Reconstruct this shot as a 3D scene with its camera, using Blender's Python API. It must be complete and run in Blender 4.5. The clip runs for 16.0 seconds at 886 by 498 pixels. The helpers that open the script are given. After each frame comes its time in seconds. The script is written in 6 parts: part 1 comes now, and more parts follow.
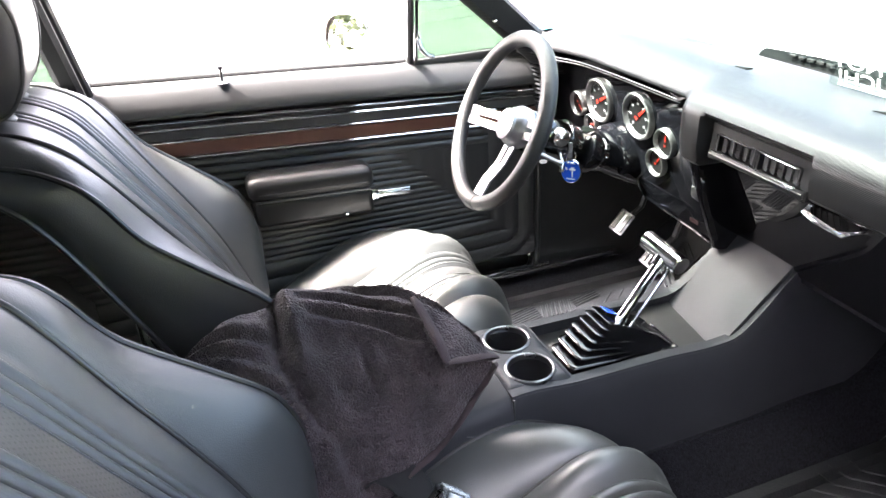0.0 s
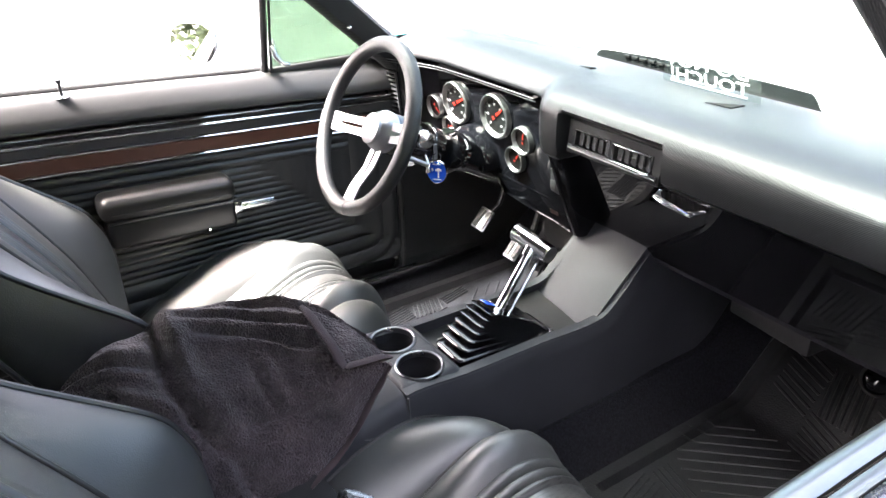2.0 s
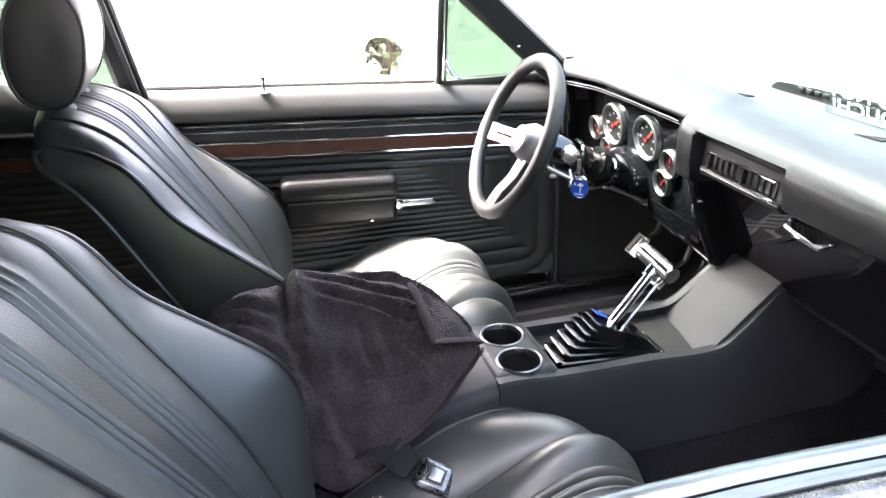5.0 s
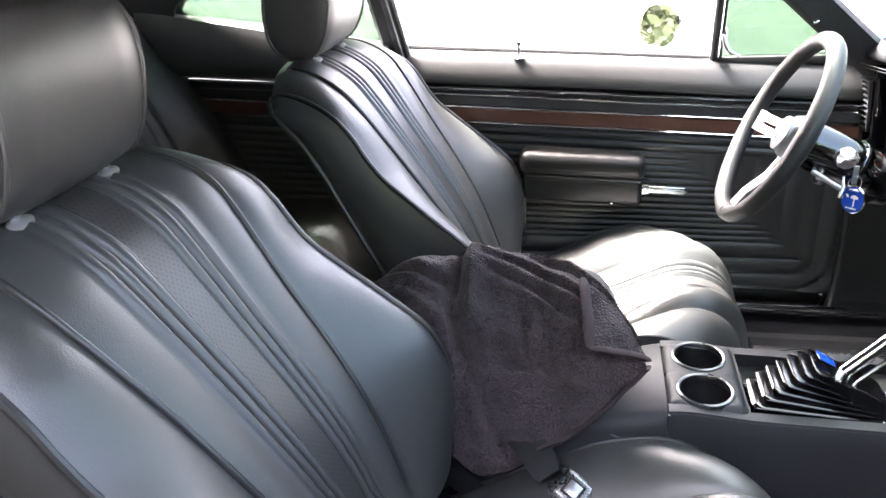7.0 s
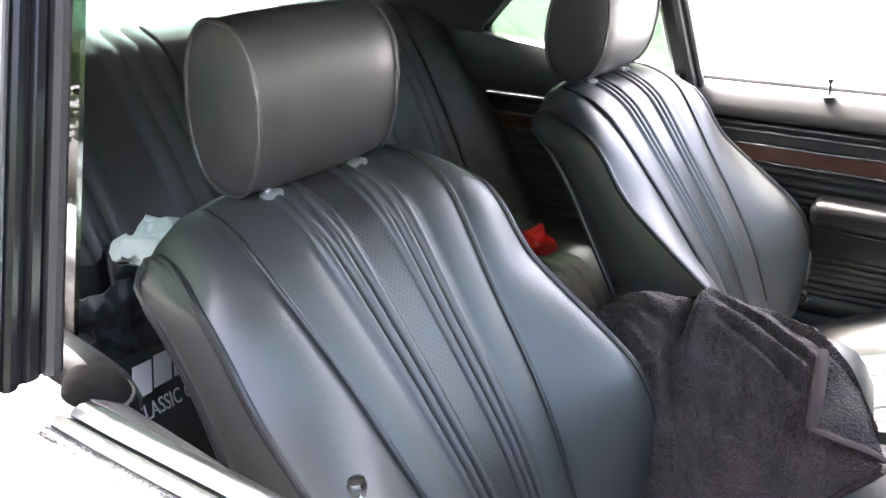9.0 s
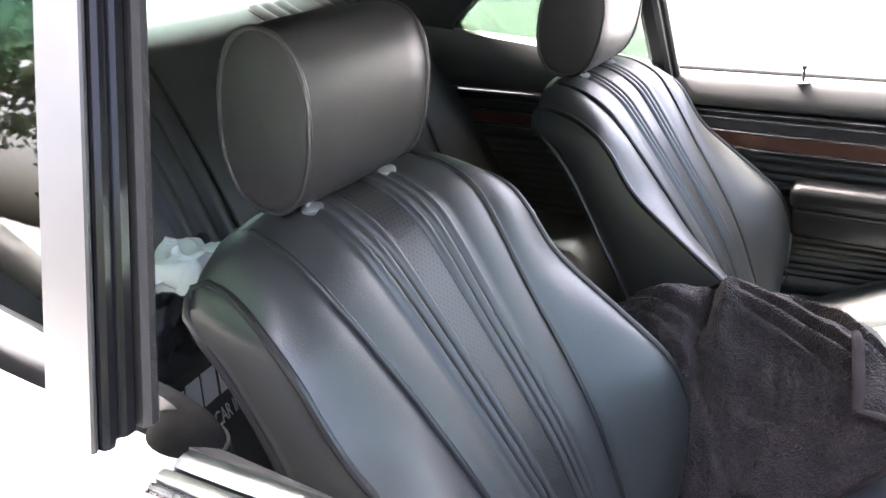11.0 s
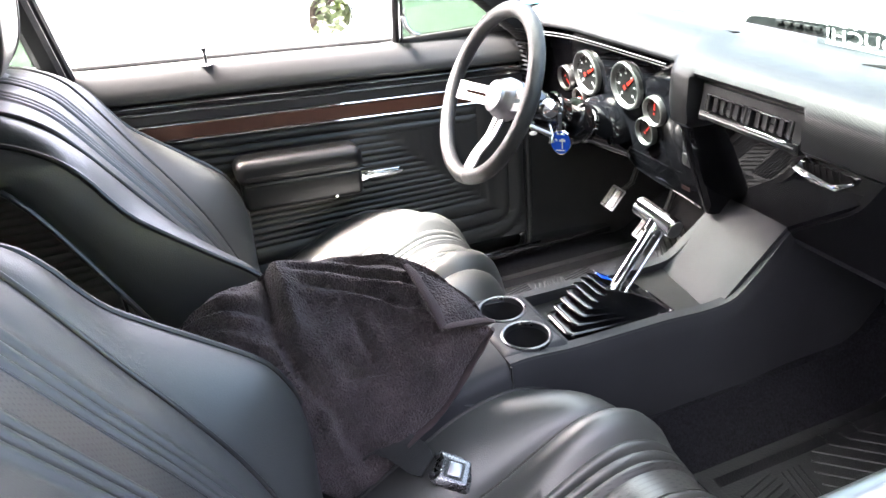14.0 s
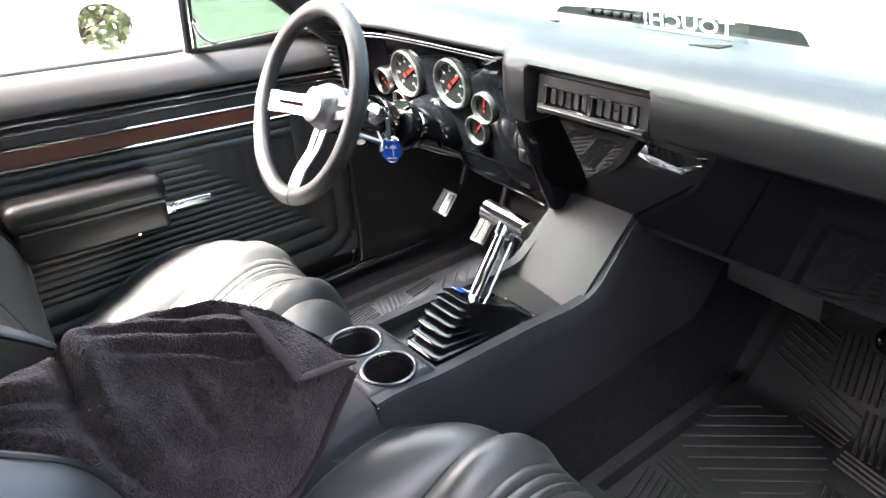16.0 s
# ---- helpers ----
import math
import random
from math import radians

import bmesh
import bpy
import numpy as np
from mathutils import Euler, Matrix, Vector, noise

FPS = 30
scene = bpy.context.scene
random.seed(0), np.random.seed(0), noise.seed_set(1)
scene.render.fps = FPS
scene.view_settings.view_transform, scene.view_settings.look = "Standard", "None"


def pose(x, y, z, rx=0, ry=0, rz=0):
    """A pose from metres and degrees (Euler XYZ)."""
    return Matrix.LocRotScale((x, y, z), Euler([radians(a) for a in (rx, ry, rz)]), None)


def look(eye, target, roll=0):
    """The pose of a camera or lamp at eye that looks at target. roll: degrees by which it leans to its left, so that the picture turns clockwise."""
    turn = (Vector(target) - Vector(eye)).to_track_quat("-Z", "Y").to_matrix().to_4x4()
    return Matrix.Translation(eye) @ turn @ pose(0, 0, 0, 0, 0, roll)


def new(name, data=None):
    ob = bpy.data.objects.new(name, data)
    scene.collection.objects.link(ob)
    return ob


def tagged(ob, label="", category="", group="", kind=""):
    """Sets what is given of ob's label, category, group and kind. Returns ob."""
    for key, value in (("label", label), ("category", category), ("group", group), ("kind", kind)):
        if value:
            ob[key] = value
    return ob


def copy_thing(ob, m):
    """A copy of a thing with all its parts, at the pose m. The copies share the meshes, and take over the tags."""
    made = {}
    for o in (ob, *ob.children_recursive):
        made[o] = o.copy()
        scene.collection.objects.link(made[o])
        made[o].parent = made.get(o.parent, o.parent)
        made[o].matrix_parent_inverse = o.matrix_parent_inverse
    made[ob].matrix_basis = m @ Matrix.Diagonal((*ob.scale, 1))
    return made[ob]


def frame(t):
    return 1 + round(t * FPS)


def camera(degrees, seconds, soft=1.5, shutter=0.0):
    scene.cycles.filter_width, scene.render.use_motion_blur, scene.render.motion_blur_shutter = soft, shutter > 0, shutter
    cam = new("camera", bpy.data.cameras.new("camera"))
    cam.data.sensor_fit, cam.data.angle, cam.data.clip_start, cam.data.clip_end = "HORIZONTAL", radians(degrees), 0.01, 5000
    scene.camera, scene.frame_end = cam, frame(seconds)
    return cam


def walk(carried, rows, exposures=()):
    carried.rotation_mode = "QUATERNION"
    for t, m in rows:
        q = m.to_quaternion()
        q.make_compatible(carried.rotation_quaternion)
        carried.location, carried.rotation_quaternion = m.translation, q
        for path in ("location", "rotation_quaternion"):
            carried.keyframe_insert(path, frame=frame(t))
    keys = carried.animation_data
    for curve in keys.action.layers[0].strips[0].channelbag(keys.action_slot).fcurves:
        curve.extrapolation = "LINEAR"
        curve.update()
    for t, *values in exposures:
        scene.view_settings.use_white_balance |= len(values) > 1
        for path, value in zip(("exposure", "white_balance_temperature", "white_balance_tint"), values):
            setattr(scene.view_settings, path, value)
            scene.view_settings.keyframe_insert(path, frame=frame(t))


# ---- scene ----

cam = camera(62.1, 16.0)
PATH = [
    (0, (-0.082, -0.89, 1.317), (0.501, 0.787, 0.395), -3.3),
    (0.5, (-0.102, -0.859, 1.323), (0.68, 0.74, 0.411), -3.1),
    (1, (-0.117, -0.857, 1.318), (0.777, 0.692, 0.423), -1.9),
    (1.5, (-0.132, -0.867, 1.322), (0.803, 0.647, 0.408), -1.4),
    (2, (-0.138, -0.88, 1.318), (0.82, 0.616, 0.399), -1.5),
    (2.5, (-0.14, -0.892, 1.31), (0.811, 0.613, 0.399), -0.8),
    (3, (-0.132, -0.924, 1.308), (0.707, 0.658, 0.417), -0.1),
    (3.2, (-0.127, -0.942, 1.304), (0.686, 0.655, 0.415), -0.3),
    (5.3, (-0.012, -1.026, 1.286), (0.315, 0.77, 0.468), -2.3),
    (5.5, (0.013, -1.017, 1.277), (0.228, 0.795, 0.457), -2.6),
    (6, (0.085, -0.999, 1.275), (0.06, 0.815, 0.434), -2.6),
    (6.5, (0.114, -0.985, 1.272), (-0.028, 0.809, 0.399), -3.0),
    (7, (0.172, -0.962, 1.274), (-0.22, 0.8, 0.413), -3.8),
    (7.5, (0.238, -0.938, 1.269), (-0.437, 0.751, 0.436), -4.2),
    (8, (0.275, -0.926, 1.264), (-0.615, 0.673, 0.457), -4.1),
    (8.5, (0.282, -0.915, 1.266), (-0.76, 0.61, 0.5), -3.6),
    (9, (0.286, -0.922, 1.264), (-0.865, 0.529, 0.51), -4.1),
    (9.2, (0.287, -0.931, 1.266), (-0.889, 0.502, 0.514), -4.0),
    (11.3, (0.115, -0.973, 1.278), (-0.749, 0.641, 0.471), -5.6),
    (11.5, (0.087, -0.963, 1.274), (-0.658, 0.695, 0.441), -5.5),
    (12, (0.042, -0.953, 1.266), (-0.484, 0.77, 0.399), -5.1),
    (12.5, (-0.01, -0.981, 1.278), (-0.171, 0.804, 0.391), -3.7),
    (13, (-0.08, -0.96, 1.278), (0.151, 0.813, 0.382), -3.5),
    (13.5, (-0.105, -0.93, 1.273), (0.33, 0.795, 0.36), -4.4),
    (14, (-0.092, -0.899, 1.269), (0.515, 0.769, 0.347), -4.7),
    (14.5, (-0.078, -0.87, 1.26), (0.652, 0.749, 0.339), -4.7),
    (15, (-0.039, -0.842, 1.26), (0.735, 0.754, 0.335), -3.6),
    (15.5, (-0.046, -0.801, 1.25), (0.834, 0.738, 0.324), -3.9),
    (16, (-0.073, -0.767, 1.229), (0.97, 0.661, 0.295), -4.3),
]
walk(cam, [(t, look(eye, target, roll)) for t, eye, target, roll in PATH],
     exposures=[(0.0, 5.41, 6450, 11), (1.0, 5.18, 6450, 11), (2.0, 5.18, 6450, 11), (3.0, 5.26, 6450, 11), (5.5, 5.35, 6450, 11), (7.5, 5.40, 6450, 11), (8.5, 5.49, 6450, 11), (9.2, 5.52, 6450, 11), (11.5, 5.20, 6450, 11), (12.5, 5.44, 6450, 11), (14.0, 5.45, 6450, 11), (15.0, 5.40, 6450, 11), (16.0, 5.34, 6450, 11)])

# ---- world, sun, exposure ----
world = bpy.data.worlds.new("world")
scene.world = world
world.use_nodes = True
wn = world.node_tree.nodes
sky = wn.new("ShaderNodeTexSky")
sky.sky_type = "NISHITA"
sky.sun_disc = False
sky.sun_elevation = radians(56)
sky.sun_rotation = radians(-58)
sky.air_density, sky.dust_density, sky.ozone_density = 0.3, 9.0, 0.0
wn["Background"].inputs["Strength"].default_value = 0.15
world.node_tree.links.new(sky.outputs["Color"], wn["Background"].inputs["Color"])
sun = new("sun", bpy.data.lights.new("sun", "SUN"))
sun.data.energy, sun.data.angle, sun.data.color = 2.5, radians(6), (1.0, 0.98, 0.95)
sun.matrix_world = look((0, 0, 0), (math.cos(radians(56)) * math.sin(radians(58)), -math.cos(radians(56)) * math.cos(radians(58)), -math.sin(radians(56))))


# ---- materials ----
def mat(name, base, rough=0.5, metal=0.0, coat=0.0, var=0.0, var_scale=6.0, grain=0.0, grain_scale=400.0, wave=None, spec=0.5,
        sheen=0.0, bump_d=0.001):
    """A surface: base colour with two scales of variation, roughness, and fine relief."""
    m = bpy.data.materials.new(name)
    m.use_nodes = True
    nt = m.node_tree
    p = nt.nodes["Principled BSDF"]
    p.inputs["Base Color"].default_value = (*base, 1)
    p.inputs["Roughness"].default_value = rough
    p.inputs["Metallic"].default_value = metal
    p.inputs["Coat Weight"].default_value = coat
    p.inputs["Coat Roughness"].default_value = 0.05
    p.inputs["Specular IOR Level"].default_value = spec
    p.inputs["Sheen Weight"].default_value = sheen
    tc = nt.nodes.new("ShaderNodeTexCoord")
    if var:
        a = nt.nodes.new("ShaderNodeTexNoise")
        a.inputs["Scale"].default_value = var_scale
        a.inputs["Detail"].default_value = 6
        nt.links.new(tc.outputs["Object"], a.inputs["Vector"])
        r = nt.nodes.new("ShaderNodeMapRange")
        r.inputs["From Min"].default_value, r.inputs["From Max"].default_value = 0.3, 0.7
        r.inputs["To Min"].default_value, r.inputs["To Max"].default_value = 1 - var, 1 + var
        nt.links.new(a.outputs["Fac"], r.inputs["Value"])
        mx = nt.nodes.new("ShaderNodeMix")
        mx.data_type = "RGBA"
        mx.blend_type = "MULTIPLY"
        mx.inputs["Factor"].default_value = 1
        mx.inputs["A"].default_value = (*base, 1)
        nt.links.new(r.outputs["Result"], mx.inputs["B"])
        nt.links.new(mx.outputs["Result"], p.inputs["Base Color"])
        rr = nt.nodes.new("ShaderNodeMapRange")
        rr.inputs["From Min"].default_value, rr.inputs["From Max"].default_value = 0.3, 0.7
        rr.inputs["To Min"].default_value, rr.inputs["To Max"].default_value = rough * (1 - 0.25 * var), rough * (1 + 0.25 * var)
        b = nt.nodes.new("ShaderNodeTexNoise")
        b.inputs["Scale"].default_value = var_scale * 5
        nt.links.new(tc.outputs["Object"], b.inputs["Vector"])
        nt.links.new(b.outputs["Fac"], rr.inputs["Value"])
        nt.links.new(rr.outputs["Result"], p.inputs["Roughness"])
    if grain or wave:
        bump = nt.nodes.new("ShaderNodeBump")
        bump.inputs["Distance"].default_value = bump_d
        bump.inputs["Strength"].default_value = grain if grain else wave[1]
        if wave:
            w = nt.nodes.new("ShaderNodeTexWave")
            w.bands_direction = "DIAGONAL"
            w.inputs["Scale"].default_value = wave[0]
            w.inputs["Distortion"].default_value = 0.0
            nt.links.new(tc.outputs["Object"], w.inputs["Vector"])
            nt.links.new(w.outputs["Fac"], bump.inputs["Height"])
        else:
            v = nt.nodes.new("ShaderNodeTexVoronoi")
            v.inputs["Scale"].default_value = grain_scale
            nt.links.new(tc.outputs["Object"], v.inputs["Vector"])
            nt.links.new(v.outputs["Distance"], bump.inputs["Height"])
        nt.links.new(bump.outputs["Normal"], p.inputs["Normal"])
    return m


def glass(name, tint, most=0.3):
    m = bpy.data.materials.new(name)
    m.use_nodes = True
    nt = m.node_tree
    nt.nodes.remove(nt.nodes["Principled BSDF"])
    t, g, f, x, pw, mr = (nt.nodes.new("ShaderNode" + k) for k in ("BsdfTransparent", "BsdfGlossy", "LayerWeight", "MixShader", "Math", "MapRange"))
    t.inputs["Color"].default_value = (*tint, 1)
    g.inputs["Roughness"].default_value = 0.02
    pw.operation = "POWER"
    pw.inputs[1].default_value = 5
    mr.inputs["To Min"].default_value, mr.inputs["To Max"].default_value = 0.25 * most, most
    nt.links.new(f.outputs["Facing"], pw.inputs[0])
    nt.links.new(pw.outputs[0], mr.inputs["Value"])
    nt.links.new(mr.outputs["Result"], x.inputs["Fac"])
    nt.links.new(t.outputs["BSDF"], x.inputs[1])
    nt.links.new(g.outputs["BSDF"], x.inputs[2])
    nt.links.new(x.outputs["Shader"], nt.nodes["Material Output"].inputs["Surface"])
    return m


LEATHER = mat("black leather", (0.0355, 0.0368, 0.0355), 0.43, var=0.10, spec=1.0, var_scale=7, grain=0.16, grain_scale=520)
SOFT = mat("matt head rest leather", (0.029, 0.028, 0.028), 0.44, var=0.12, var_scale=9, spec=0.55, grain=0.12, grain_scale=700)
PERF = mat("perforated leather", (0.050, 0.050, 0.050), 0.36, var=0.12, spec=0.9, grain=0.14, grain_scale=420)
nt_ = PERF.node_tree
# staggered punched holes: the product of two sine waves
sep_ = nt_.nodes.new("ShaderNodeSeparateXYZ")
nt_.links.new(nt_.nodes["Texture Coordinate"].outputs["Object"], sep_.inputs["Vector"])
waves_ = []
for axis_ in ("Y", "Z"):
    mu_, si_ = nt_.nodes.new("ShaderNodeMath"), nt_.nodes.new("ShaderNodeMath")
    mu_.operation, si_.operation = "MULTIPLY", "SINE"
    mu_.inputs[1].default_value = 2 * math.pi / 0.0078
    nt_.links.new(sep_.outputs[axis_], mu_.inputs[0])
    nt_.links.new(mu_.outputs[0], si_.inputs[0])
    waves_.append(si_)
vo_ = nt_.nodes.new("ShaderNodeMath")
vo_.operation = "MULTIPLY"
nt_.links.new(waves_[0].outputs[0], vo_.inputs[0])
nt_.links.new(waves_[1].outputs[0], vo_.inputs[1])
cr_ = nt_.nodes.new("ShaderNodeMapRange")
cr_.inputs["From Min"].default_value, cr_.inputs["From Max"].default_value = 0.66, 0.50
mx_ = nt_.nodes.new("ShaderNodeMix")
mx_.data_type = "RGBA"
mx_.inputs["A"].default_value, mx_.inputs["B"].default_value = (0.004, 0.004, 0.004, 1), (0.034, 0.034, 0.033, 1)
nt_.links.new(vo_.outputs[0], cr_.inputs["Value"])
nt_.links.new(cr_.outputs["Result"], mx_.inputs["Factor"])
nt_.links.new(mx_.outputs["Result"], nt_.nodes["Principled BSDF"].inputs["Base Color"])
PIPING = mat("piping vinyl", (0.022, 0.0215, 0.0215), 0.32, var=0.1, spec=0.6)
# door vinyl made paler, to put missing rear light into its colour
VINYL_LIFTED = mat("smooth vinyl lightened as if lit", (0.062, 0.065, 0.064), 0.33, var=0.12, var_scale=9, spec=0.7, grain=0.15, grain_scale=700)
VINYL = mat("door vinyl", (0.030, 0.030, 0.031), 0.36, var=0.12, var_scale=9, grain=0.2, grain_scale=900)
PAD = mat("dash vinyl with diagonal weave", (0.0065, 0.0067, 0.0076), 0.36, var=0.06, spec=0.33, wave=(190, 0.24))
CONSOLE = mat("console vinyl", (0.0225, 0.0235, 0.027), 0.5, var=0.15, spec=0.28, grain=0.25, grain_scale=700)
GLOSS = mat("gloss black plastic", (0.004, 0.004, 0.005), 0.04, var=0.1, spec=0.26)
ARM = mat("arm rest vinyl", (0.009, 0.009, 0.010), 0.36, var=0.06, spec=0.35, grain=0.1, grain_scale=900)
BOOT = mat("shiny boot rubber", (0.004, 0.004, 0.005), 0.13, var=0.1, spec=0.7)
CUP = mat("satin silver ring", (0.16, 0.163, 0.172), 0.28, metal=1.0, var=0.1)
SATIN = mat("satin black plastic", (0.015, 0.015, 0.016), 0.3, var=0.15)
RUBBER = mat("black rubber", (0.02, 0.02, 0.02), 0.5, var=0.25, grain=0.3, grain_scale=500)
MATRUB = mat("ribbed floor mat rubber", (0.0075, 0.0076, 0.0090), 0.45, spec=0.3, var=0.35, var_scale=14, grain=0.4, grain_scale=300)
CARPET = mat("black carpet", (0.0050, 0.0050, 0.0070), 0.95, var=0.85, var_scale=210, grain=1.0, grain_scale=420, spec=0.15)
CHROME = mat("chrome", (0.82, 0.83, 0.85), 0.06, metal=1.0, var=0.1)
SILL = mat("weathered bright moulding", (0.18, 0.18, 0.19), 0.28, metal=1.0, var=0.35, var_scale=60)
# its pale cyan stands for the sky reflected in the inner sill roll
SKY_ROLL = mat("bright sill metal tinted with sky sheen", (0.175, 0.19, 0.19), 0.33, metal=1.0, var=0.08, var_scale=40)
COLLAR = mat("pale grey plastic", (0.20, 0.20, 0.20), 0.45, var=0.1)
BRUSHED = mat("brushed aluminium", (0.36, 0.36, 0.38), 0.38, metal=1.0, var=0.15, var_scale=40)
PLATE = mat("sill plate metal", (0.75, 0.75, 0.77), 0.14, metal=1.0, var=0.2, var_scale=30)
SMOKE = mat("smoked chrome", (0.12, 0.122, 0.128), 0.06, metal=1.0, var=0.1)
KICK = mat("kick panel plastic", (0.018, 0.018, 0.019), 0.5, var=0.2, spec=0.25)
WOOD = mat("wood grain strip", (0.095, 0.037, 0.024), 0.34, var=0.25, var_scale=10)
TOWEL = mat("charcoal terry towel", (0.046, 0.033, 0.036), 0.95, var=0.35, var_scale=22, grain=1.0, grain_scale=330, sheen=0.08, bump_d=0.003)
HEM = mat("towel hem weave", (0.056, 0.042, 0.044), 0.85, var=0.2, grain=0.5, grain_scale=900, spec=0.2)
BELT = mat("seat belt webbing", (0.008, 0.008, 0.008), 0.7, var=0.2, wave=(400, 0.5))
WHEELWRAP = mat("steering wheel leather", (0.020, 0.020, 0.021), 0.42, var=0.15, spec=0.5, grain=0.4, grain_scale=800)
BEZEL = mat("gauge bezel silver", (0.17, 0.167, 0.164), 0.40, metal=0.9, var=0.1)
FACE = mat("gauge face black", (0.003, 0.003, 0.003), 0.6, spec=0.15)
WHITE = mat("white print", (0.8, 0.8, 0.8), 0.6)
RED = mat("red needle", (0.30, 0.012, 0.005), 0.4)
PRINT = mat("gauge print", (0.25, 0.25, 0.25), 0.6)
BLUE = mat("blue enamel", (0.01, 0.07, 0.5), 0.25, coat=0.5)
BODY = mat("light car paint", (0.6, 0.61, 0.62), 0.12, coat=1.0, var=0.05)
HEADLINER = mat("black headliner", (0.025, 0.025, 0.026), 0.8, var=0.2, grain=0.4)
PLASTIC_BAG = mat("white plastic bag", (0.84, 0.90, 0.87), 0.4, var=0.05, spec=0.4)
TOTE = mat("black tote fabric", (0.026, 0.028, 0.029), 0.5, var=0.3, var_scale=15, grain=0.5, grain_scale=700)
REDBAG = mat("red glossy plastic", (0.42, 0.012, 0.01), 0.2, var=0.15, coat=0.4)
CONCRETE = mat("worn concrete", (0.22, 0.222, 0.225), 0.85, var=0.2, var_scale=0.6, grain=0.4, grain_scale=60)
SCOOP = mat("dull black plastic", (0.0022, 0.0028, 0.0029), 0.7, var=0.3, var_scale=30, spec=0.06)
CLEAR = glass("clear glass", (0.74, 0.81, 0.79), 0.025)
GREEN = glass("green tinted glass", (0.20, 0.255, 0.21))
FILM = glass("smoked film", (0.80, 0.84, 0.83), 0.1)
LENS = glass("gauge lens", (0.95, 0.96, 0.96), 0.08)
TEAL = glass("teal tinted rear glass", (0.36, 0.47, 0.45))
BARK = mat("bark", (0.09, 0.07, 0.05), 0.9, var=0.4, grain=1.0, grain_scale=30)
LEAF = mat("leaves", (0.100, 0.125, 0.050), 0.6, var=0.4, var_scale=2)
METAL_DARK = mat("painted pillar steel", (0.004, 0.004, 0.005), 0.10, var=0.2, var_scale=30, spec=0.25)
FELT = mat("black felt", (0.003, 0.003, 0.003), 0.9, var=0.3, var_scale=80, grain=0.6, grain_scale=900, spec=0.1)
WEAVE = mat("pillar trim vinyl", (0.007, 0.007, 0.008), 0.55, var=0.15, spec=0.25, wave=(230, 0.25))


# ---- builders ----
def part(name, bm, material, parent=None, label="", smooth=True, sharp=38):
    me = bpy.data.meshes.new(name)
    bmesh.ops.recalc_face_normals(bm, faces=bm.faces)
    bm.to_mesh(me)
    bm.free()
    me.materials.append(material)
    if smooth:
        me.polygons.foreach_set("use_smooth", [True] * len(me.polygons))
        me.set_sharp_from_angle(angle=radians(sharp))
    ob = new(name, me)
    if parent:
        ob.parent = parent
        if parent.type == "EMPTY":
            ob.matrix_parent_inverse = Matrix.Translation(-parent.location)
    if label:
        ob["label"] = label
    return ob


def thing(name, loc, label, category, group="", kind=""):
    ob = new(name)
    ob.empty_display_size = 0.05
    ob.location = loc
    return tagged(ob, label, category, group, kind)


def solo(name, bm, material, label, category="", kind="", group="", smooth=True):
    return tagged(part(name, bm, material, None, "", smooth), label, category, group, kind)


def ring_mesh(rings, closed=True, caps=True, bm=None):
    """A skin over rows of points."""
    bm = bm or bmesh.new()
    vs = [[bm.verts.new(p) for p in r] for r in rings]
    n = len(vs[0])
    for a, b in zip(vs, vs[1:]):
        for i in range(n if closed else n - 1):
            j = (i + 1) % n
            bm.faces.new((a[i], a[j], b[j], b[i]))
    if caps and closed:
        bm.faces.new(list(reversed(vs[0])))
        bm.faces.new(vs[-1])
    return bm


def sheet(f, us, vs, thick=0.0, axis=(0, 0, 1)):
    """A grid of f(u, v); with thick, a closed slab whose back lies thick along -axis."""
    bm = bmesh.new()
    top = [[bm.verts.new(f(u, v)) for u in us] for v in vs]
    for a, b in zip(top, top[1:]):
        for i in range(len(us) - 1):
            bm.faces.new((a[i], a[i + 1], b[i + 1], b[i]))
    if thick:
        d = Vector(axis) * thick
        low = [[bm.verts.new(w.co - d) for w in r] for r in top]
        for a, b in zip(low, low[1:]):
            for i in range(len(us) - 1):
                bm.faces.new((b[i], b[i + 1], a[i + 1], a[i]))
        for a, b in ((top[0], low[0]), (low[-1], top[-1])):
            for i in range(len(us) - 1):
                bm.faces.new((a[i + 1], a[i], b[i], b[i + 1]))
        for r in range(len(vs) - 1):
            bm.faces.new((top[r][0], top[r + 1][0], low[r + 1][0], low[r][0]))
            bm.faces.new((top[r + 1][-1], top[r][-1], low[r][-1], low[r + 1][-1]))
    return bm


def tube(points, r, seg=8, closed=False, bm=None, squash=1.0):
    pts = [Vector(p) for p in points]
    rings = []
    n = len(pts)
    up = Vector((0.13, 0.21, 0.97))
    for i, p in enumerate(pts):
        a, b = (pts[(i - 1) % n], pts[(i + 1) % n]) if closed else (pts[max(i - 1, 0)], pts[min(i + 1, n - 1)])
        d = (b - a).normalized()
        s = d.cross(up)
        s = s.normalized() if s.length > 1e-4 else Vector((1, 0, 0))
        t = s.cross(d)
        rad = r(i / (n - 1)) if callable(r) else r
        rings.append([p + rad * (math.cos(k) * s + squash * math.sin(k) * t) for k in (2 * math.pi * j / seg for j in range(seg))])
    if closed:
        rings.append(rings[0])
        bm2 = bm or bmesh.new()
        vs = [[bm2.verts.new(p) for p in rr] for rr in rings[:-1]]
        for i in range(n):
            for j in range(seg):
                bm2.faces.new((vs[i][j], vs[i][(j + 1) % seg], vs[(i + 1) % n][(j + 1) % seg], vs[(i + 1) % n][j]))
        return bm2
    return ring_mesh(rings, bm=bm)


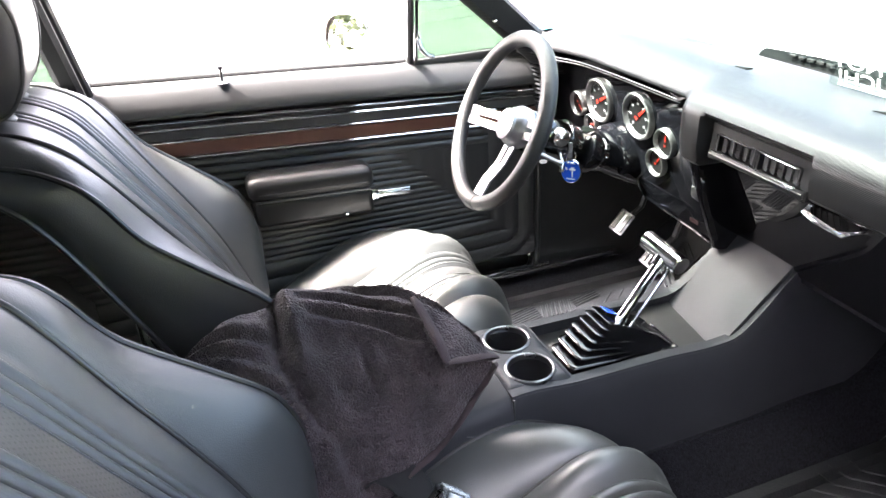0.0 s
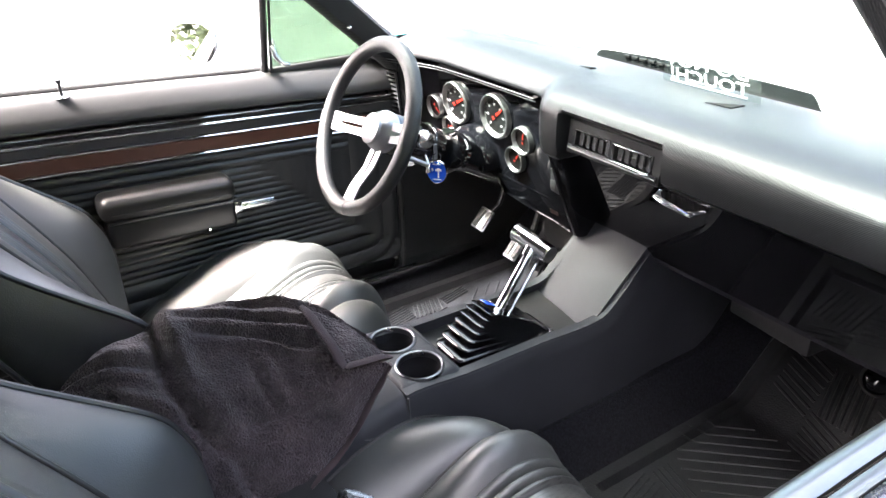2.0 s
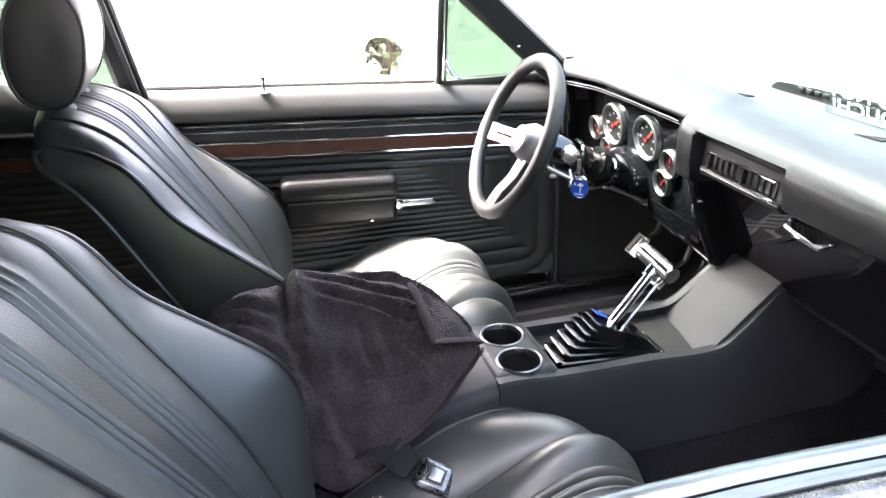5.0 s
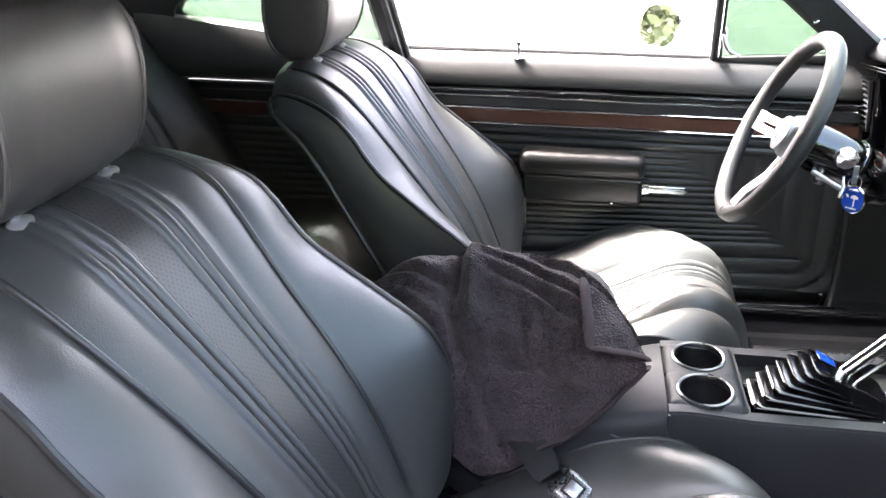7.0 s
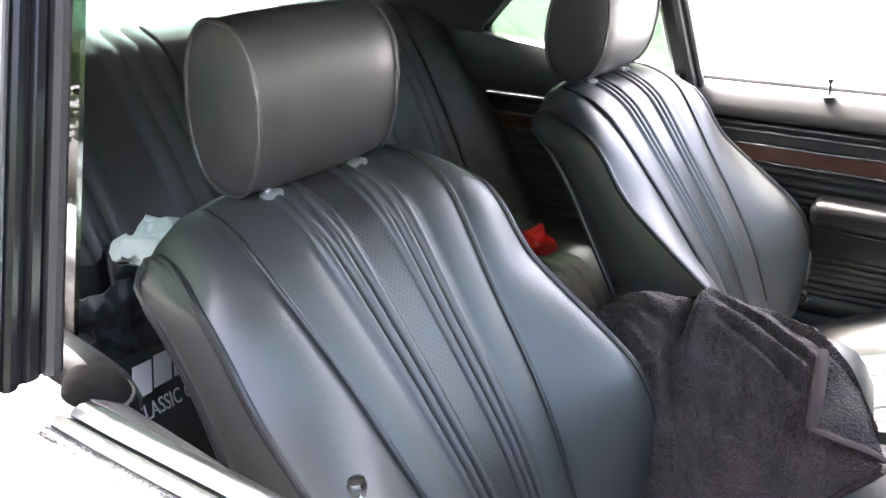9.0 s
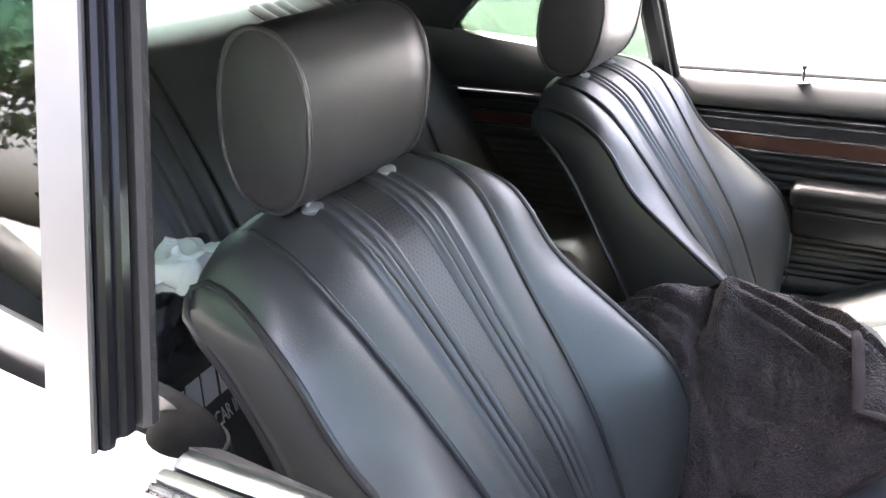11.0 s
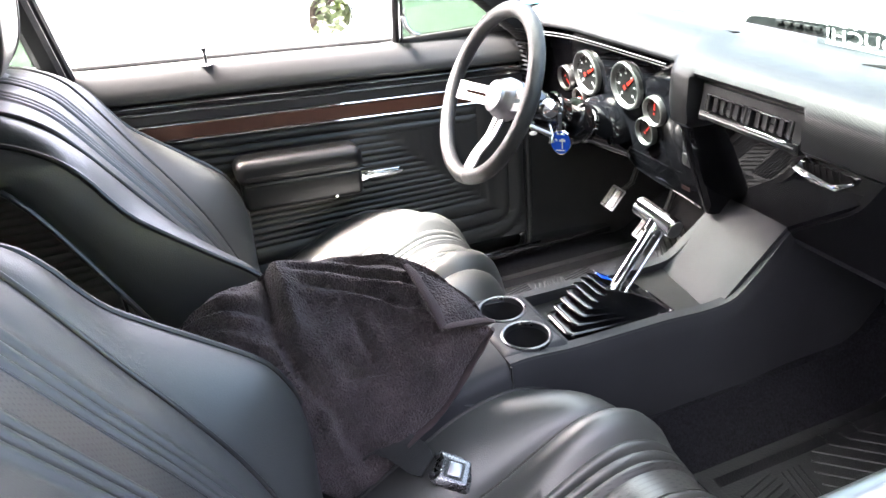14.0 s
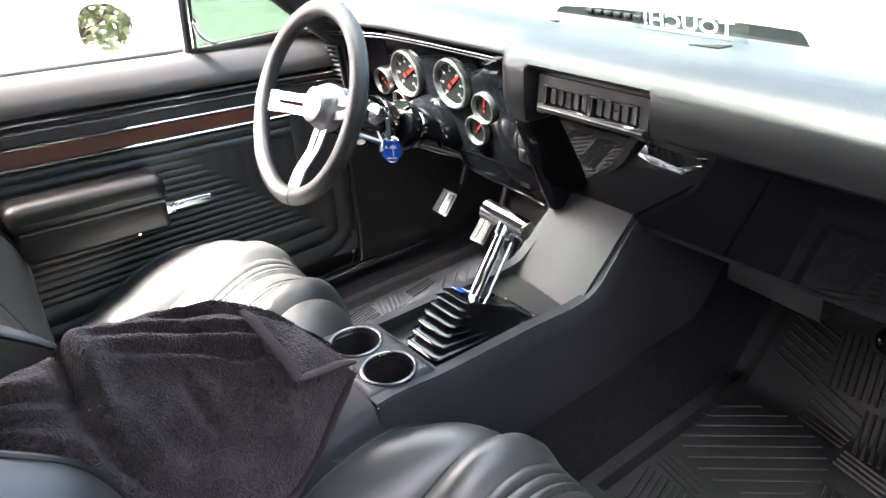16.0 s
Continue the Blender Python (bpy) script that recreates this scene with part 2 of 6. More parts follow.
def box(x0, x1, y0, y1, z0, z1, bevel=0.0, seg=2, bm=None):
    b = bmesh.new()
    bmesh.ops.create_cube(b, size=1, matrix=Matrix.LocRotScale(((x0 + x1) / 2, (y0 + y1) / 2, (z0 + z1) / 2), None, (x1 - x0, y1 - y0, z1 - z0)))
    if bevel:
        bmesh.ops.bevel(b, geom=b.edges[:], offset=bevel, segments=seg, affect="EDGES", profile=0.5)
    return b


def merge(*bms):
    out = bmesh.new()
    for b in bms:
        me = bpy.data.meshes.new("tmp")
        b.to_mesh(me)
        b.free()
        out.from_mesh(me)
        bpy.data.meshes.remove(me)
    return out


def moved(bm, m):
    bmesh.ops.transform(bm, matrix=m, verts=bm.verts[:])
    return bm


def lathe(profile, m, seg=32, caps=True):
    """A turned body: (radius, height) rows about z, laid into the world by m."""
    rings = [[m @ Vector((r * math.cos(k), r * math.sin(k), h)) for k in (2 * math.pi * j / seg for j in range(seg))] for r, h in profile]
    return ring_mesh(rings, caps=caps)


def prism(poly, m, depth, bevel=0.0, seg=2):
    """A flat plate: polygon in the local xy plane, depth along local z."""
    bm = bmesh.new()
    a = [bm.verts.new((x, y, 0)) for x, y in poly]
    b = [bm.verts.new((x, y, depth)) for x, y in poly]
    n = len(poly)
    bm.faces.new(list(reversed(a)))
    bm.faces.new(b)
    for i in range(n):
        bm.faces.new((a[i], a[(i + 1) % n], b[(i + 1) % n], b[i]))
    if bevel:
        bmesh.ops.bevel(bm, geom=bm.edges[:], offset=bevel, segments=seg, affect="EDGES", profile=0.5)
    return moved(bm, m)


def axes(origin, xa, za):
    """A pose whose local z points along za and local x roughly along xa."""
    z = Vector(za).normalized()
    y = z.cross(Vector(xa)).normalized()
    x = y.cross(z)
    return Matrix((( x.x, y.x, z.x, origin[0]), (x.y, y.y, z.y, origin[1]), (x.z, y.z, z.z, origin[2]), (0, 0, 0, 1)))


def curve(table, t):
    """A smooth curve (Catmull-Rom) through rows of (t, value)."""
    n = len(table)
    if t <= table[0][0]:
        return table[0][1]
    if t >= table[-1][0]:
        return table[-1][1]
    for i in range(n - 1):
        if table[i][0] <= t <= table[i + 1][0]:
            break
    (t1, a), (t2, b) = table[i], table[i + 1]
    s = (t - t1) / (t2 - t1)
    m1 = (b - table[i - 1][1]) / (t2 - table[i - 1][0]) if i > 0 else (b - a) / (t2 - t1)
    m2 = (table[i + 2][1] - a) / (table[i + 2][0] - t1) if i + 2 < n else (b - a) / (t2 - t1)
    h = t2 - t1
    return (2 * s**3 - 3 * s**2 + 1) * a + (s**3 - 2 * s**2 + s) * h * m1 + (-2 * s**3 + 3 * s**2) * b + (s**3 - s**2) * h * m2


def smooth(a, b, x):
    t = min(max((x - a) / (b - a), 0), 1)
    return t * t * (3 - 2 * t)


def span(a, b, n):
    return [a + (b - a) * i / (n - 1) for i in range(n)]


# ---- ground and car shell ----
gb = bmesh.new()
bmesh.ops.create_grid(gb, x_segments=8, y_segments=8, size=900)
solo("ground", gb, CONCRETE, "worn grey concrete lot round the parked car", "ground", "structure", smooth=False)

BELT_K = -0.058  # the belt line falls towards the nose


def belt(x, z):
    """Height of a line that keeps the belt line's slope; z is its height at x = 0."""
    return z + BELT_K * x


# Floor pan with tunnel, rising to the toe board
def floor_z(x, y):
    tunnel = 0.10 * smooth(0.205, 0.125, abs(y))
    toe = max(0.0, x - 0.98) * 0.9
    return 0.335 + tunnel + toe + 0.02 * smooth(-0.25, -0.5, x)


solo("floor", sheet(lambda x, y: (x, y, floor_z(x, y)), span(-1.05, 1.32, 60), span(-0.70, 0.70, 50), 0.03), CARPET,
     "black cut pile carpet over the car floor", "floor", "structure")
solo("wall_north", box(1.32, 1.35, -0.72, 0.72, 0.3, 0.86), SATIN, "dark firewall behind the dashboard", "firewall", "structure", smooth=False)


# Outer body: door skins, sills, hood, rear deck, built as the car's shell
def side_skin(s, x0, x1):
    prof = [(0.735, 0.962) if s > 0 else (0.752, 0.952), (0.752, 0.945) if s > 0 else (0.760, 0.940), (0.80, 0.86), (0.835, 0.72), (0.84, 0.58), (0.82, 0.42), (0.78, 0.30), (0.74, 0.22)]
    rings = []
    for x in span(x0, x1, 10):
        rings.append([(x, s * (y + (0.020 * smooth(0.05, -0.28, x) if s < 0 and z > 0.93 else 0)), belt(x, z) - 0.05 * smooth(0.9, 1.3, x) if z > 0.8 else z) for y, z in prof] + [(x, s * 0.71, 0.24), (x, s * 0.715, belt(x, 0.945) - 0.05 * smooth(0.9, 1.3, x))])
    return ring_mesh(rings)


car = thing("car_body", (0.0, 0.0, 0.0), "parked two-door coupe body with chrome window sills", "car body", kind="structure")
part("door_skin", side_skin(-1, -0.30, 0.95), BODY, car, "door outer skin bright under the sky")
part("door_skin", side_skin(1, -0.30, 0.95), BODY, car)
part("quarter_skin", side_skin(-1, -1.9, -0.305), BODY, car)
part("quarter_skin", side_skin(1, -1.9, -0.305), BODY, car)
part("fender", side_skin(-1, 0.955, 2.4), BODY, car)
part("fender", side_skin(1, 0.955, 2.4), BODY, car)


# Hood with a raised rear-facing scoop, and the black cowl behind it
def hood_z(x, y):
    arch = (smooth(0.41, 0.35, y) if y > 0 else 0.5 * smooth(-0.20, -0.165, y) + 0.5 * smooth(-0.29, -0.255, y)) * smooth(2.25, 1.4, x)
    return 0.895 - 0.05 * (x - 1.1) - 0.05 * (y / 0.75) ** 2 + 0.062 * arch


part("hood", sheet(lambda x, y: (x, y, hood_z(x, y)), span(1.10, 2.4, 40), span(-0.72, 0.72, 80), 0.02), BODY, car, "pale glossy hood with raised centre")
part("scoop_face", sheet(lambda y, v: (1.098 - 0.012 * (1 - v), y, 0.86 + (hood_z(1.10, y) - 0.004 - 0.86) * v), span(-0.42, 0.42, 120), span(0, 1, 5), 0.01, (-1, 0, 0)), SCOOP, car, "black rear face of the hood scoop")
for k in range(8):
    y = 0.10 + k * 0.024
    part("scoop_slot", box(1.088, 1.0955, y - 0.009, y + 0.009, 0.938, 0.945, 0.002), FACE, car)
part("cowl", sheet(lambda x, y: (x, y, 0.905 - 0.03 * smooth(1.0, 1.08, x)), span(1.0, 1.12, 8), span(-0.70, 0.70, 20), 0.02), SATIN, car, "black cowl panel under the windshield")
for s in (-1, 1):
    part("wiper_arm", tube([(1.05, s * 0.12 + 0.28, 0.915), (1.035, s * 0.12 + 0.05, 0.930), (1.028, s * 0.12 - 0.20, 0.940)], 0.005, 8), SATIN, car)
part("nose", box(2.38, 2.44, -0.76, 0.76, 0.35, 0.86, 0.03), BODY, car)
part("tail", box(-2.1, -1.9, -0.78, 0.78, 0.35, 1.0, 0.05), BODY, car)
part("deck_lid", sheet(lambda x, y: (x, y, 1.02 - 0.02 * (y / 0.7) ** 2), span(-1.95, -1.48, 6), span(-0.74, 0.74, 12), 0.02), BODY, car)
for x in (1.55, -1.25):
    for s in (-1, 1):
        part("tyre", lathe([(0.20, -0.1), (0.31, -0.1), (0.325, -0.07), (0.325, 0.07), (0.31, 0.1), (0.20, 0.1)], axes((x, s * 0.68, 0.325), (1, 0, 0), (0, s, 0))), RUBBER, car)

# Roof with headliner, pillars
def roof_z(x, y):
    return 1.378 - 0.045 * (abs(y) / 0.56) ** 2.5 - 0.10 * smooth(-0.3, -0.95, x) ** 2 - 0.025 * smooth(0.1, 0.42, x)


def bowed(x, y):
    """The roof's front edge bows forward in the middle, like the windshield; the unseen rear edge is lengthened to
    block sun.
    """
    return x + 0.085 * smooth(0.0, 0.40, x) * (1 - (y / 0.575) ** 2) - 0.05 * smooth(-0.6, -0.98, x)


part("roof", sheet(lambda x, y: (bowed(x, y), y, roof_z(x, y) + 0.015), span(-0.98, 0.40, 24), span(-0.575, 0.575, 28), 0.02), BODY, car)
solo("ceiling", sheet(lambda x, y: (bowed(x, y), y, roof_z(x, y) - 0.012), span(-0.96, 0.38, 20), span(-0.56, 0.56, 24), 0.012), HEADLINER,
     "black fabric headliner under the roof", "headliner", "structure")


# unseen rails added under the roof edge to keep sun off the sills
for s in (-1, 1):
    part("sun_block_rail", tube([(0.40 - 0.20 * k, s * (0.588 - 0.002 * k), 1.300 + 0.014 * math.sin(k * 0.6)) for k in range(6)], 0.022, 10), HEADLINER, car)


# a second unseen pair, added further out to shade the whole sill
for s in (-1, 1):
    part("sun_block_rail_outer", tube([(0.42 - 0.20 * k, s * (0.622 - 0.003 * k), 1.325 + 0.008 * math.sin(k * 0.6)) for k in range(6)], 0.021, 10), BODY, car)


def glass_y(z, x=0.0):
    """Distance of the side glass from the middle: the cabin narrows upwards."""
    return 0.690 - (z - 0.957) * 0.33 - 0.03 * smooth(-0.3, -0.8, x)


def pillar(points, w, d, m, name, parent, label=""):
    """A bar through (x, y, z) points, w along x and d along y, with eased edges."""
    rings = []
    for x, y, z in points:
        ww, dd, e = w / 2, d / 2, min(w, d) * 0.30
        rings.append([(x + a, y + b, z) for a, b in ((-ww + e, -dd), (ww - e, -dd), (ww, -dd + e), (ww, dd - e), (ww - e, dd), (-ww + e, dd), (-ww, dd - e), (-ww, -dd + e))])
    return part(name, ring_mesh(rings), m, parent, label)


for s in (-1, 1):
    # door pillar: inner trim, rubber seal, painted post
    zs = span(0.80, 1.32, 9)
    if s > 0:
        bx = lambda z: -0.262 - (z - 0.98) * 0.13
        pillar([(bx(z) - 0.010, s * (glass_y(z) - 0.035), z) for z in zs], 0.040, 0.030, WEAVE, "pillar_trim", car, "weave-grained black pillar trim")
        pillar([(bx(z) + 0.012, s * (glass_y(z) - 0.008), z) for z in zs], 0.016, 0.022, RUBBER, "pillar_seal", car)
        pillar([(bx(z) - 0.016, s * (glass_y(z) + 0.016), z) for z in zs], 0.050, 0.022, METAL_DARK, "pillar_post", car, "glossy black painted door pillar")
        part("pillar_screw", lathe([(0.0005, 0), (0.004, 0.0005), (0.003, 0.003), (0.0005, 0.0035)], axes((-0.282, 0.634, 1.008), (1, 0, 0), (0.3, -1, 0)), 10), CHROME, car)
    else:
        px, py = lambda z: -0.234 - 0.16 * (z - 1.0), lambda z: 0.737 - 0.38 * (z - 1.0)
        for off, wd, dp, dx, m, nm in ((-0.0075, 0.06, 0.0130, 0.0, WEAVE, "pillar_trim"), (0.0070, 0.055, 0.0150, -0.006, METAL_DARK, "pillar_post"), (0.0160, 0.055, 0.003, -0.009, FELT, "pillar_line"),
                                      (0.0225, 0.055, 0.010, -0.004, METAL_DARK, "pillar_seal"), (0.0305, 0.05, 0.005, -0.010, SATIN, "pillar_skin")):
            pillar([(px(z) + dx - wd / 2, s * (py(z) + off), z) for z in zs if z > (0.965 if nm == "pillar_trim" else 0.94)], wd, dp, m, nm, car)
        cap = lambda rx, ry, z: [(-0.249 + rx * math.cos(a), -0.702 + ry * math.sin(a), z) for a in (2 * math.pi * k / 24 for k in range(24))]
        part("corner_cap", ring_mesh([cap(0.036, 0.026, 0.84), cap(0.037, 0.027, 0.92), cap(0.036, 0.026, 0.945), cap(0.032, 0.023, 0.962), cap(0.024, 0.017, 0.974), cap(0.013, 0.009, 0.980), cap(0.002, 0.002, 0.982)]), FELT, car, "rounded black vinyl corner of the sill pad")
        part("cap_seam", tube(cap(0.0345, 0.025, 0.955), 0.0016, 6, closed=True), PIPING, car)
    # windshield pillar
    n = 12
    px0, run = (0.750, 0.49) if s > 0 else (0.80, 0.43)
    ap = [(px0 - run * k / (n - 1), s * (0.655 - 0.095 * k / (n - 1)), 0.90 + 0.43 * k / (n - 1)) for k in range(n)]
    pillar(ap, 0.098, 0.05, WEAVE, "windshield_pillar", car, "grained black windshield pillar trim")
    part("pillar_screw", lathe([(0.001, -0.002), (0.005, 0), (0.0035, 0.0025), (0.0005, 0.003)], axes((0.583 if s > 0 else 0.65, s * 0.599, 1.018), (1, 0, 0), (-0.5, -s, 0.2)), 12), CHROME, car)
    # sail panel and rear pillar
    sail = [(-0.757, 1.084), (-0.685, 1.142), (-0.59, 1.225), (-0.52, 1.31), (-0.98, 1.27), (-1.40, 1.06), (-1.40, 0.98), (-0.80, 0.98)]
    b = bmesh.new()
    a1 = [b.verts.new((x, s * (glass_y(z, x) - 0.01), z)) for x, z in sail]
    a2 = [b.verts.new((x, s * (glass_y(z, x) + 0.03), z)) for x, z in sail]
    b.faces.new(a1), b.faces.new(list(reversed(a2)))
    for i in range(len(sail)):
        j = (i + 1) % len(sail)
        b.faces.new((a1[i], a1[j], a2[j], a2[i]))
    part("rear_pillar", b, HEADLINER, car, "black trimmed rear roof pillar", smooth=False)
    # door glass channel, vent window post, glass
    if s > 0:
        pillar([(0.417 - 0.03 * (z - 0.94), s * glass_y(z), z) for z in span(0.90, 1.31, 6)], 0.016, 0.02, SATIN, "vent_post", car)
        part("vent_post_strip", tube([(0.428 - 0.03 * (z - 0.94), s * (glass_y(z) - 0.011), z) for z in span(0.93, 1.30, 6)], 0.003, 6), SATIN, car)
        part("vent_sill", box(0.425, 0.70, s * glass_y(0.93) - 0.012, s * glass_y(0.93) + 0.012, 0.918, 0.936, 0.004), RUBBER, car)

# Glass: vent window, quarter windows, windshield, rear window
def pane(name, corners, m, label):
    b = bmesh.new()
    top = [Vector(c) for c in corners]
    nrm = (top[1] - top[0]).cross(top[2] - top[0]).normalized() * 0.002
    u = [b.verts.new(p + nrm) for p in top]
    d = [b.verts.new(p - nrm) for p in top]
    b.faces.new(u), b.faces.new(list(reversed(d)))
    for i in range(len(top)):
        j = (i + 1) % len(top)
        b.faces.new((u[j], u[i], d[i], d[j]))
    ob = solo(name, b, m, label, "window", "structure", smooth=False)
    ob.visible_shadow = False
    return ob


pane("window_1", [(0.43, glass_y(0.93), 0.93), (0.70, glass_y(0.93), 0.93), (0.412, glass_y(1.25), 1.25)], GREEN, "green tinted vent window glass")
for k, s in enumerate((-1, 1)):
    pane(f"window_{k + 2}", [(-0.30, s * glass_y(0.97), 0.98), (-0.77, s * glass_y(1.08, -0.8), 1.075), (-0.685, s * glass_y(1.15, -0.7), 1.15), (-0.50, s * glass_y(1.31, -0.5), 1.31), (-0.33, s * glass_y(1.31), 1.31)], GREEN, "green tinted rear quarter window glass")


def ws(u, v):
    y = -0.66 + 1.32 * u
    y *= 1 - 0.17 * v
    bow = 0.10 * (2 * u - 1) ** 2
    return (1.03 - bow - 0.54 * v, y, 0.955 + 0.395 * v)


wsb = sheet(ws, span(0, 1, 25), span(0, 1, 12), 0.004)
solo("window_4", wsb, CLEAR, "clear laminated windshield glass", "windshield", "structure")
rwb = sheet(lambda u, v: (-1.42 + 0.46 * v + 0.05 * (2 * u - 1) ** 2, (-0.62 + 1.24 * u) * (1 - 0.14 * v), 1.035 + 0.25 * v), span(0, 1, 13), span(0, 1, 6), 0.004)
r_ob = solo("window_5", rwb, TEAL, "teal tinted rear window glass", "rear window", "structure")
r_ob.visible_shadow = False


# ---- door panels ----
def rib_height(x, z, xf, zb):
    """Heat-sealed pleats: broad ones along the foot and the front end, fine ones inside."""
    dx, dz = xf - x, z - zb
    r = 0.045
    s = min(dx, dz)
    if dx < r + 0.045 and dz < r + 0.045:
        c = 0.045 + r
        s = c - math.hypot(max(c - dx, 0), max(c - dz, 0)) if (c - dx > 0 or c - dz > 0) else s
    top = 0.752 - z
    if s < 0.125:
        return 0.010 * abs(math.sin(math.pi * s / 0.0417)) ** 0.6
    if top < 0:
        return 0.008 * abs(math.sin(math.pi * top / 0.0215)) ** 0.6
    return 0.005 * abs(math.sin(math.pi * (s - 0.125) / 0.0165)) ** 0.6


def door_card(s, x0, x1, name, yin=0.668, front=0.715, kind_label="", drop=0.0, rise=0.0, pad=None):
    root = thing(name, (x0, s * 0.70, 0.40), kind_label, "door panel", kind="structure")
    # upper padded roll
    if rise:
        prof = [(0.704, 0.958), (0.694, 0.966), (0.678, 0.966), (0.655, 0.955), (0.640, 0.932), (0.634, 0.912), (0.640, 0.898), (0.652, 0.890), (0.70, 0.888)]
    else:
        prof = [(0.704, 0.950), (0.697, 0.9535), (0.690, 0.9510), (0.6825, 0.9455), (0.675, 0.9370), (0.668, 0.9260), (0.662, 0.914), (0.6575, 0.903), (0.657, 0.894), (0.662, 0.888), (0.70, 0.886)]
    yo = yin - 0.668
    rings = []
    for x in span(x0, x1, 24) + ([x1 + 0.010, x1 + 0.018, x1 + 0.023, x1 + 0.025] if drop < 0 else []):
        k = math.sqrt(max(0.0, 1 - (max(0.0, x - x1) / 0.0255) ** 2)) if drop < 0 else 1.0
        rings.append([(x, s * (0.69 + (min(y + yo + 0.004 * math.sin(9 * x), 0.699 + 0.020 * smooth(0.05, -0.28, x) if s < 0 and not rise else 0.704) - 0.69) * k), belt(x, 0.915 + (z - 0.915) * k - drop) + (smooth(0.89, 0.95, z) * (0.010 + rise * (-0.29 - x)) if rise else 0.0)) for y, z in prof])
    part("upper_pad", ring_mesh(rings), pad or VINYL, root, "padded black vinyl roll along the window sill")
    # strips
    def strip(z0, z1, out, m, nm, label=""):
        e = 0.003
        rings = [[(x, s * (yin + yo * 0 + 0.01), belt(x, z0)), (x, s * (yin - out + e), belt(x, z0)), (x, s * (yin - out), belt(x, z0 + e)), (x, s * (yin - out), belt(x, z1 - e)), (x, s * (yin - out + e), belt(x, z1)), (x, s * (yin + 0.01), belt(x, z1))] for x in (x0, x1)]
        part(nm, ring_mesh(rings), m, root, label)
    strip(0.8750, 0.8800, 0.010, CHROME, "chrome_strip")
    strip(0.8660, 0.8750, 0.005, SATIN, "channel_strip")
    strip(0.8605, 0.8660, 0.010, CHROME, "chrome_strip")
    strip(0.8385, 0.8605, 0.004, VINYL, "vinyl_band")
    strip(0.8345, 0.8385, 0.009, CHROME, "chrome_strip")
    strip(0.8030, 0.8345, 0.006, WOOD, "wood_strip", "reddish brown wood grain trim strip")
    strip(0.7985, 0.8030, 0.009, CHROME, "chrome_strip")
    us, vs = span(x0, x1, int((x1 - x0) / 0.011)), span(0.395, 0.7985, 190)
    def card(x, z):
        zz = z + BELT_K * x * smooth(0.44, 0.79, z)
        return (x, s * (yin + 0.004 - rib_height(x, z, front, 0.395)), zz)
    part("panel", sheet(card, us, vs, 0.02, (0, -s, 0)), VINYL_LIFTED if rise else VINYL, root, "black vinyl panel with heat-sealed pleats")
    part("backing", box(x0, x1, min(s * 0.695, s * 0.708), max(s * 0.695, s * 0.708), 0.36, 0.93), SATIN, root, smooth=False)
    return root


dr_door = door_card(1, -0.262, 0.715, "door_1", kind_label="driver door inner panel in black pleated vinyl")
ps_door = door_card(-1, -0.262, 0.715, "door_2", yin=0.690, drop=0.0, kind_label="passenger door inner panel in black pleated vinyl")
# pad colour carries the light: darker for passenger-side shade, paler on the driver side
for s, nm in ((1, "quarter_panel"), (-1, "quarter_panel")):
    q = door_card(s, -0.86, -0.262 if s < 0 else -0.275, nm, yin=0.628 if s > 0 else 0.70, drop=-0.004 if s < 0 else 0.0, rise=0.12, pad=ARM if s < 0 else VINYL_LIFTED, front=0.6, kind_label="rear side panel in black pleated vinyl with wood strip")

